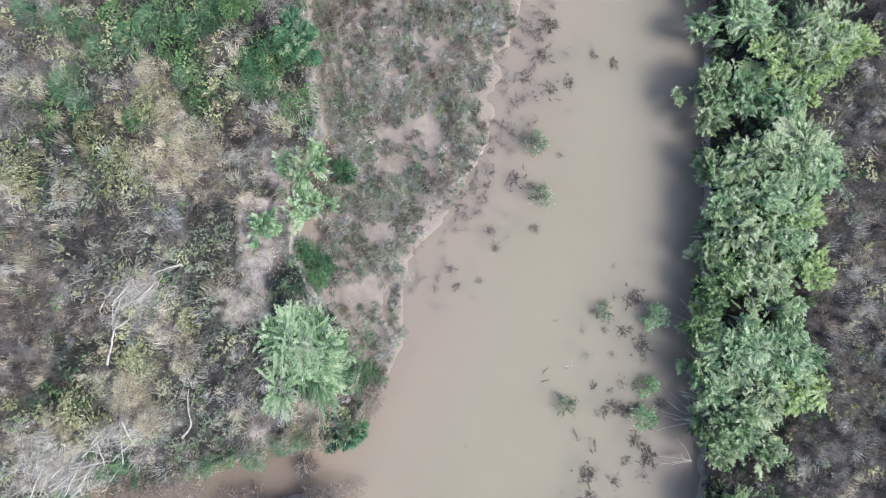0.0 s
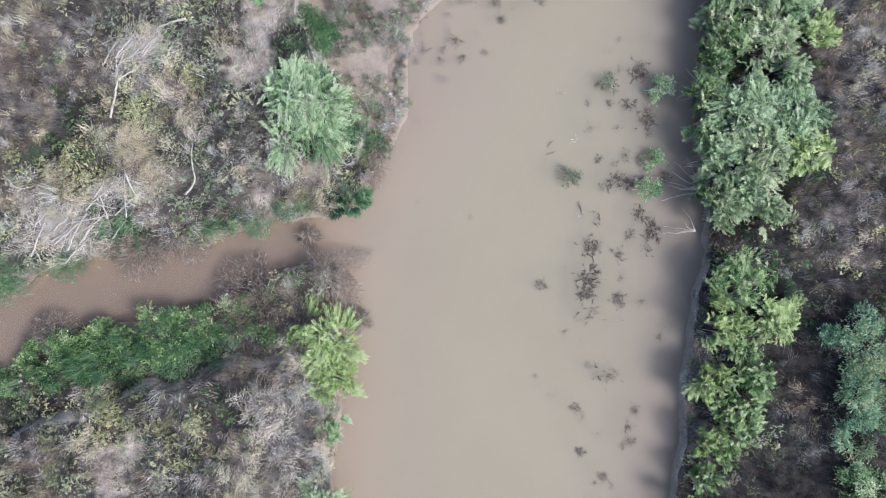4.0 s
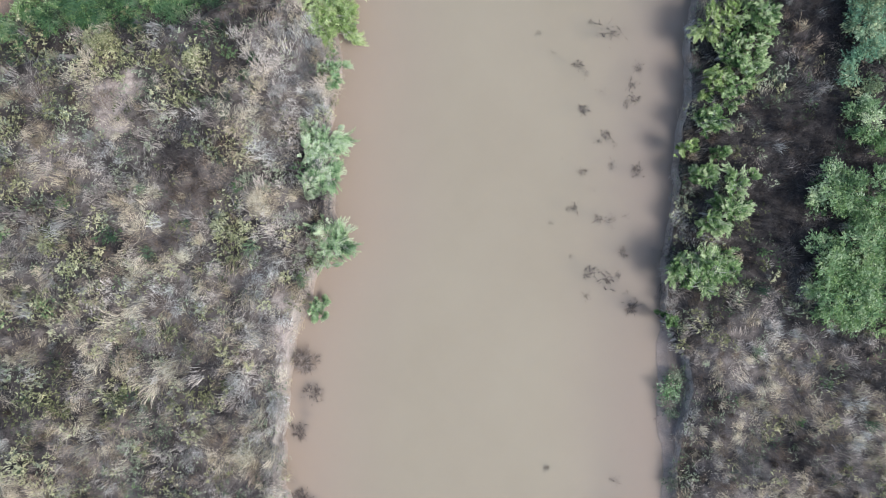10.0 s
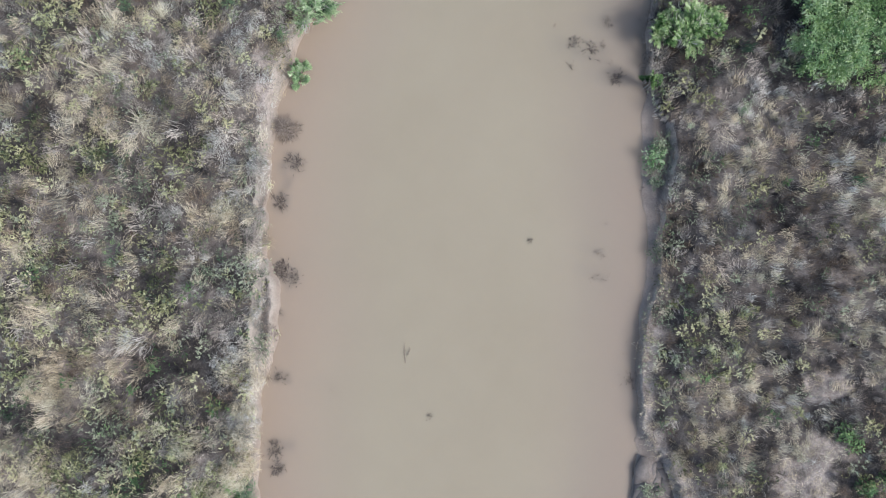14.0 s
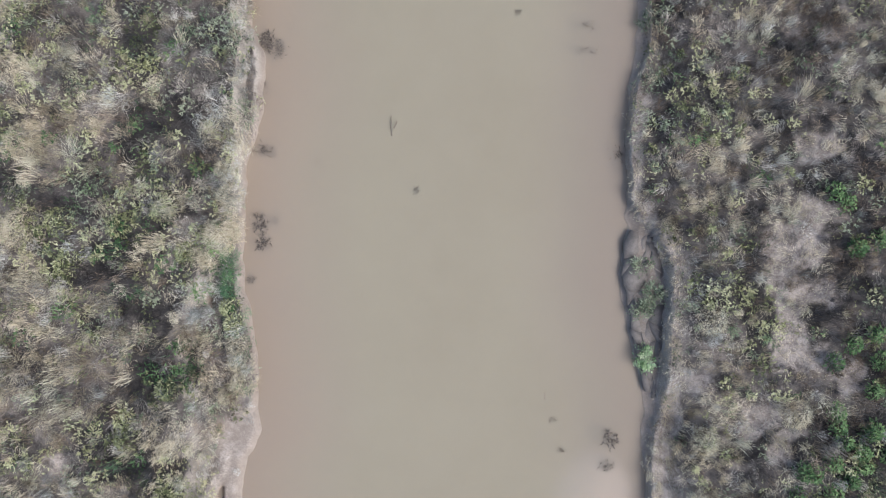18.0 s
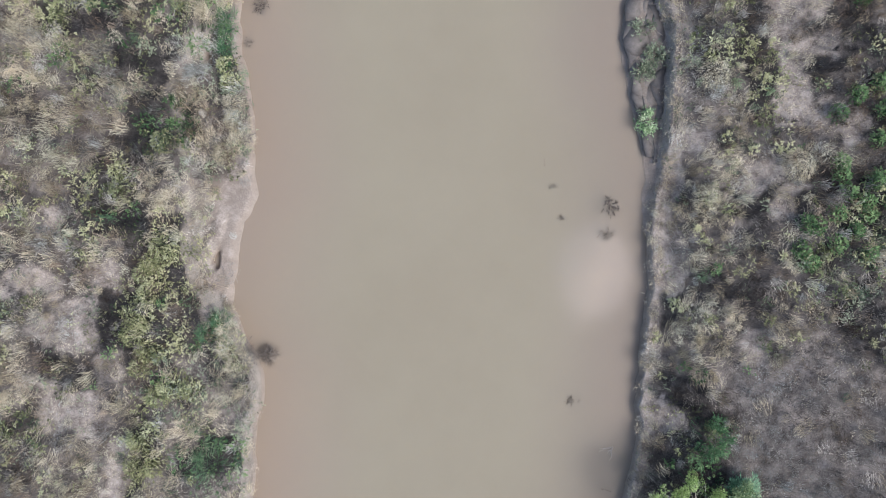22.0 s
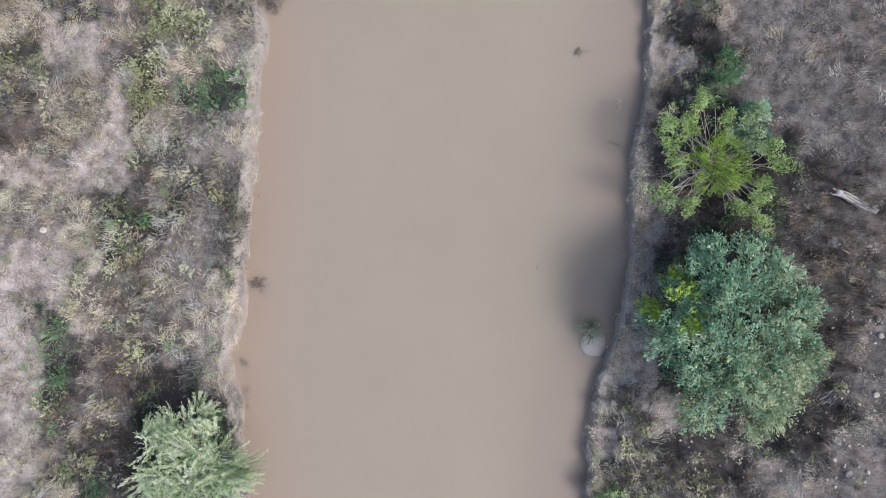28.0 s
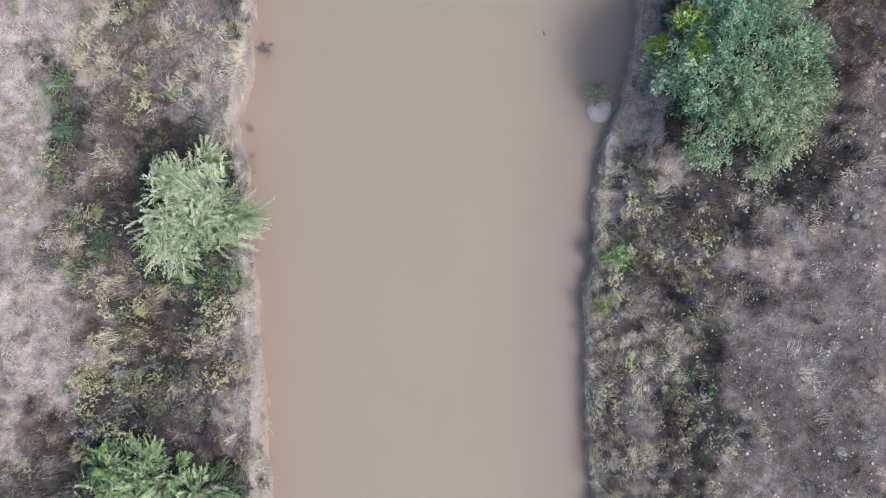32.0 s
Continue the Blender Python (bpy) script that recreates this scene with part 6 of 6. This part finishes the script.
def fallen_log():
    """A split and weathered trunk: long splintered strips round a core, tapering to one end."""
    root = empty("fallen_log", 13.65, -54.15, ground_z(13.65, -54.15) + 0.1)
    t = np.linspace(0, 1, 12)
    line = np.stack([-0.62 + 1.27 * t, 0.28 - 0.57 * t + 0.03 * np.sin(t * 7), 0.02 * np.cos(t * 6)], 1)
    v, f = tubes([(line, 0.1 + 0.035 * t + 0.012 * np.sin(np.arange(12) * 1.9))], 10)
    trunk = mesh_obj("trunk", v, f, DRIFTWOOD, root)
    for k in range(11):
        a, lo, hi = rng.uniform(0.1, 3.0), rng.uniform(0, 0.35), rng.uniform(0.6, 1.0)
        u = np.linspace(lo, hi, 8)
        r = (0.1 + 0.035 * u)[:, None]
        mid = np.stack([np.interp(u, t, line[:, i]) for i in range(3)], 1)
        side = np.array([0.41, 0.91, 0]) * math.cos(a) + np.array([0, 0, 1]) * math.sin(a)
        v, f = tubes([(mid + side * r + rng.normal(0, 0.008, (8, 3)), np.array([0.004, 0.016, 0.02, 0.022, 0.022, 0.02, 0.014, 0.003]))], 5)
        mesh_obj("splinter", v, f, (OLDWOOD, DRIFTWOOD)[k % 2], trunk)
    for a, b in (((-0.5, 0.24, 0.02), (-0.72, 0.42, 0.08)), ((-0.58, 0.2, 0.05), (-0.85, 0.3, 0.1)), ((0.1, -0.1, 0.06), (0.2, 0.12, 0.12))):
        branch([a, b], 0.03, root, "stub")
    tagged(root, "weathered grey fallen log on the dry ground", "log")


fallen_log()


def snag(x, y, turn, label, z=-0.03, count=7, reach=0.55):
    root = empty("snag", x, y, z)
    for k in range(count):
        a = radians(turn) + rng.normal(0, 0.5)
        ln = rng.uniform(0.35, 1.0) * reach
        branch([(0, 0, 0), (math.cos(a) * ln * 0.5, math.sin(a) * ln * 0.5, 0.07), (math.cos(a) * ln, math.sin(a) * ln, 0.05)], rng.uniform(0.008, 0.02), root)
    tagged(root, label, "driftwood")


def mud_block(x, y, r):
    """A rounded lump of the bank that has slid into the water."""
    a, e = np.meshgrid(np.linspace(0, 2 * np.pi, 26)[:-1], np.linspace(0.0, 1.0, 9))
    w = r * np.sin(e * 1.62) * (0.9 + 0.25 * vnoise(np.cos(a) * 1.5 + 3, np.sin(a) * 1.5 + 3, 1.0, 61))
    z = 0.26 * r * np.cos(e * 1.9) + 0.05 * r * vnoise(np.cos(a) * e * 4, np.sin(a) * e * 4, 1.0, 62)
    v = np.stack([np.cos(a) * w, np.sin(a) * w * 0.9, z], -1).reshape(-1, 3)
    k = (np.arange(8)[:, None] * 25 + np.arange(25)[None, :]).ravel()
    n = (np.arange(8)[:, None] * 25 + (np.arange(25)[None, :] + 1) % 25).ravel()
    ob = mesh_obj("mud_block", v, np.concatenate([np.stack([k, k + 25, n], 1), np.stack([n, k + 25, n + 25], 1)]), MUDBLOCK)
    ob.data.polygons.foreach_set("use_smooth", np.ones(400, bool))
    ob.location = (x, y, 0.02)
    tagged(ob, "smooth grey lump of slumped mud in the shallows", "mud")


mud_block(6.03, -58.98, 0.46)
snag(6.35, -59.35, 160, "bleached snag caught at the foot of the bank")
snag(9.15, -5.6, 165, "bare grey twigs leaning out from the willows", 0.45, 12, 1.5)
snag(8.9, -7.0, 175, "bare grey twigs leaning out from the willows", 0.45, 9, 1.2)
snag(9.3, -2.2, 150, "bare grey twigs leaning out from the willows", 0.45, 8, 1.2)
for x, y, turn in ((4.26, -2.17, 80), (4.05, -4.75, 20), (4.85, -3.77, 140), (4.94, -6.45, 60)):
    snag(x, y, turn, "thin bare twigs standing in the shallows", -0.05, 4, 0.4)
snag(6.9, -50.6, 200, "bleached twigs caught in the water's edge")


def mud_shelf():
    """Plates of drying mud with cracks between them on the low shelf under the cut bank."""
    root = empty("mud_shelf", 8.0, -39.0, 0.0)
    tagged(root, "low shelf of cracked drying mud under the bank", "mud", kind="structure")
    def place(i, j):
        """A corner of the plates: row i along the river, column j across the shelf."""
        y = -44.4 + 0.62 * i + 0.7 * (vnoise(i * 7.3, j * 3.1, 1.0, 5) - 0.5)
        wob = float(bank_wobble(np.array(y), 5))
        a, b = float(edge(RIGHT_WATER, y)) + wob + 0.05, float(edge(RIGHT_TOP, y)) + wob - 0.02
        t = (0, 0.36, 0.7, 1)[j] + (0.3 * (vnoise(i * 5.7, j * 2.9, 1.0, 6) - 0.5) if 0 < j < 3 else 0)
        x = a + (b - a) * float(t)
        return np.array([x, float(y), 0.2 + 0.02 * float(vnoise(i * 4.1, j * 6.7, 1.0, 8))]), b - a

    for i in range(16):
        for j in range(3):
            corners = [place(i, j), place(i, j + 1), place(i + 1, j + 1), place(i + 1, j)]
            if min(w for p, w in corners) < 0.3:
                continue
            ring = []
            for (p, w), (q, w) in zip(corners, corners[1:] + corners[:1]):
                m, d = (p + q) / 2, q - p
                d = d if d[0] + 2.3 * d[1] > 0 else -d
                k = float(vnoise(m[0] * 9, m[1] * 9, 1.0, 7)) - 0.5
                ring += [p, m + np.array([d[1], -d[0], 0]) * 0.6 * k]
            mid = sum(ring) / len(ring)
            ring = [p + (mid - p) * 0.004 / (0.02 + np.linalg.norm(mid - p)) for p in ring]
            n, base = len(ring), np.array([8.0, -39.0, 0.0])
            v = [p - base for p in ring] + [p - base - np.array([0, 0, 0.1]) for p in ring] + [mid - base + np.array([0, 0, 0.004])]
            f = []
            for k in range(n):
                m = (k + 1) % n
                f += [(k, m, 2 * n), (k, k + n, m), (m, k + n, m + n)]
            mesh_obj("mud_plate", v, f, MUD, root)


mud_shelf()


def gravel():
    """Small pale pebbles strewn over the dry turf."""
    n = 900
    x, y = rng.uniform(8.5, 16.2, n), rng.uniform(-72.5, -57.0, n)
    keep = fbm(x, y, 0.5, 33) > 0.42
    x, y = x[keep], y[keep]
    n = len(x)
    z = height(x, y)
    r = rng.uniform(0.018, 0.05, n) * rng.uniform(0.7, 1.3, n)
    ball = np.array([(1, 0, 0), (0.3, 0.95, 0), (-0.8, 0.6, 0), (-0.8, -0.6, 0), (0.3, -0.95, 0), (0.1, 0, 0.8)])
    a = rng.uniform(0, 6.28, n)
    v = ball[None] * r[:, None, None] * rng.uniform(0.7, 1.2, (n, 6, 1))
    c, d = np.cos(a)[:, None], np.sin(a)[:, None]
    v = np.stack([v[..., 0] * c - v[..., 1] * d + x[:, None], v[..., 0] * d + v[..., 1] * c + y[:, None], v[..., 2] + z[:, None] + 0.03], -1)
    f = (np.array([(0, 1, 5), (1, 2, 5), (2, 3, 5), (3, 4, 5), (4, 0, 5)])[None] + 6 * np.arange(n)[:, None, None]).reshape(-1, 3)
    tagged(mesh_obj("gravel", v, f, STONE), "small pale pebbles strewn on dry turf", "gravel", kind="stuff")


gravel()


def floating_stick(x, y, length, turn):
    u = np.array([math.cos(radians(turn)), math.sin(radians(turn))]) * length / 2
    ob = branch([(-u[0], -u[1], 0.0), (0.02, 0.01, 0.012), (u[0], u[1], 0.0)], 0.022, None, "floating_stick")
    ob.data.materials[0] = BARK
    ob.location = (x, y, -0.005)
    return tagged(ob, "dark wet stick lying at the water's surface", "stick", "sticks in the river")


for x, y, length, turn in [(4.5, -40.5, 0.78, 92), (-0.8, -31.4, 0.70, 92), (4.1, -56.3, 0.17, 100), (5.6, -18.7, 0.48, 150), (5.4, -18.7, 0.44, 30), (3.9, -4.2, 0.28, 20), (3.9, -3.8, 0.32, 60), (5.9, -5.4, 0.52, 120), (0.1, -33.6, 0.27, 60), (-0.7, -31.3, 0.32, 80), (-0.4, -0.6, 0.20, 0), (5.0, -6.1, 0.28, 100), (6.7, -52.1, 0.35, 160), (4.6, -18.5, 0.44, 110)]:
    floating_stick(x, y, length, turn)
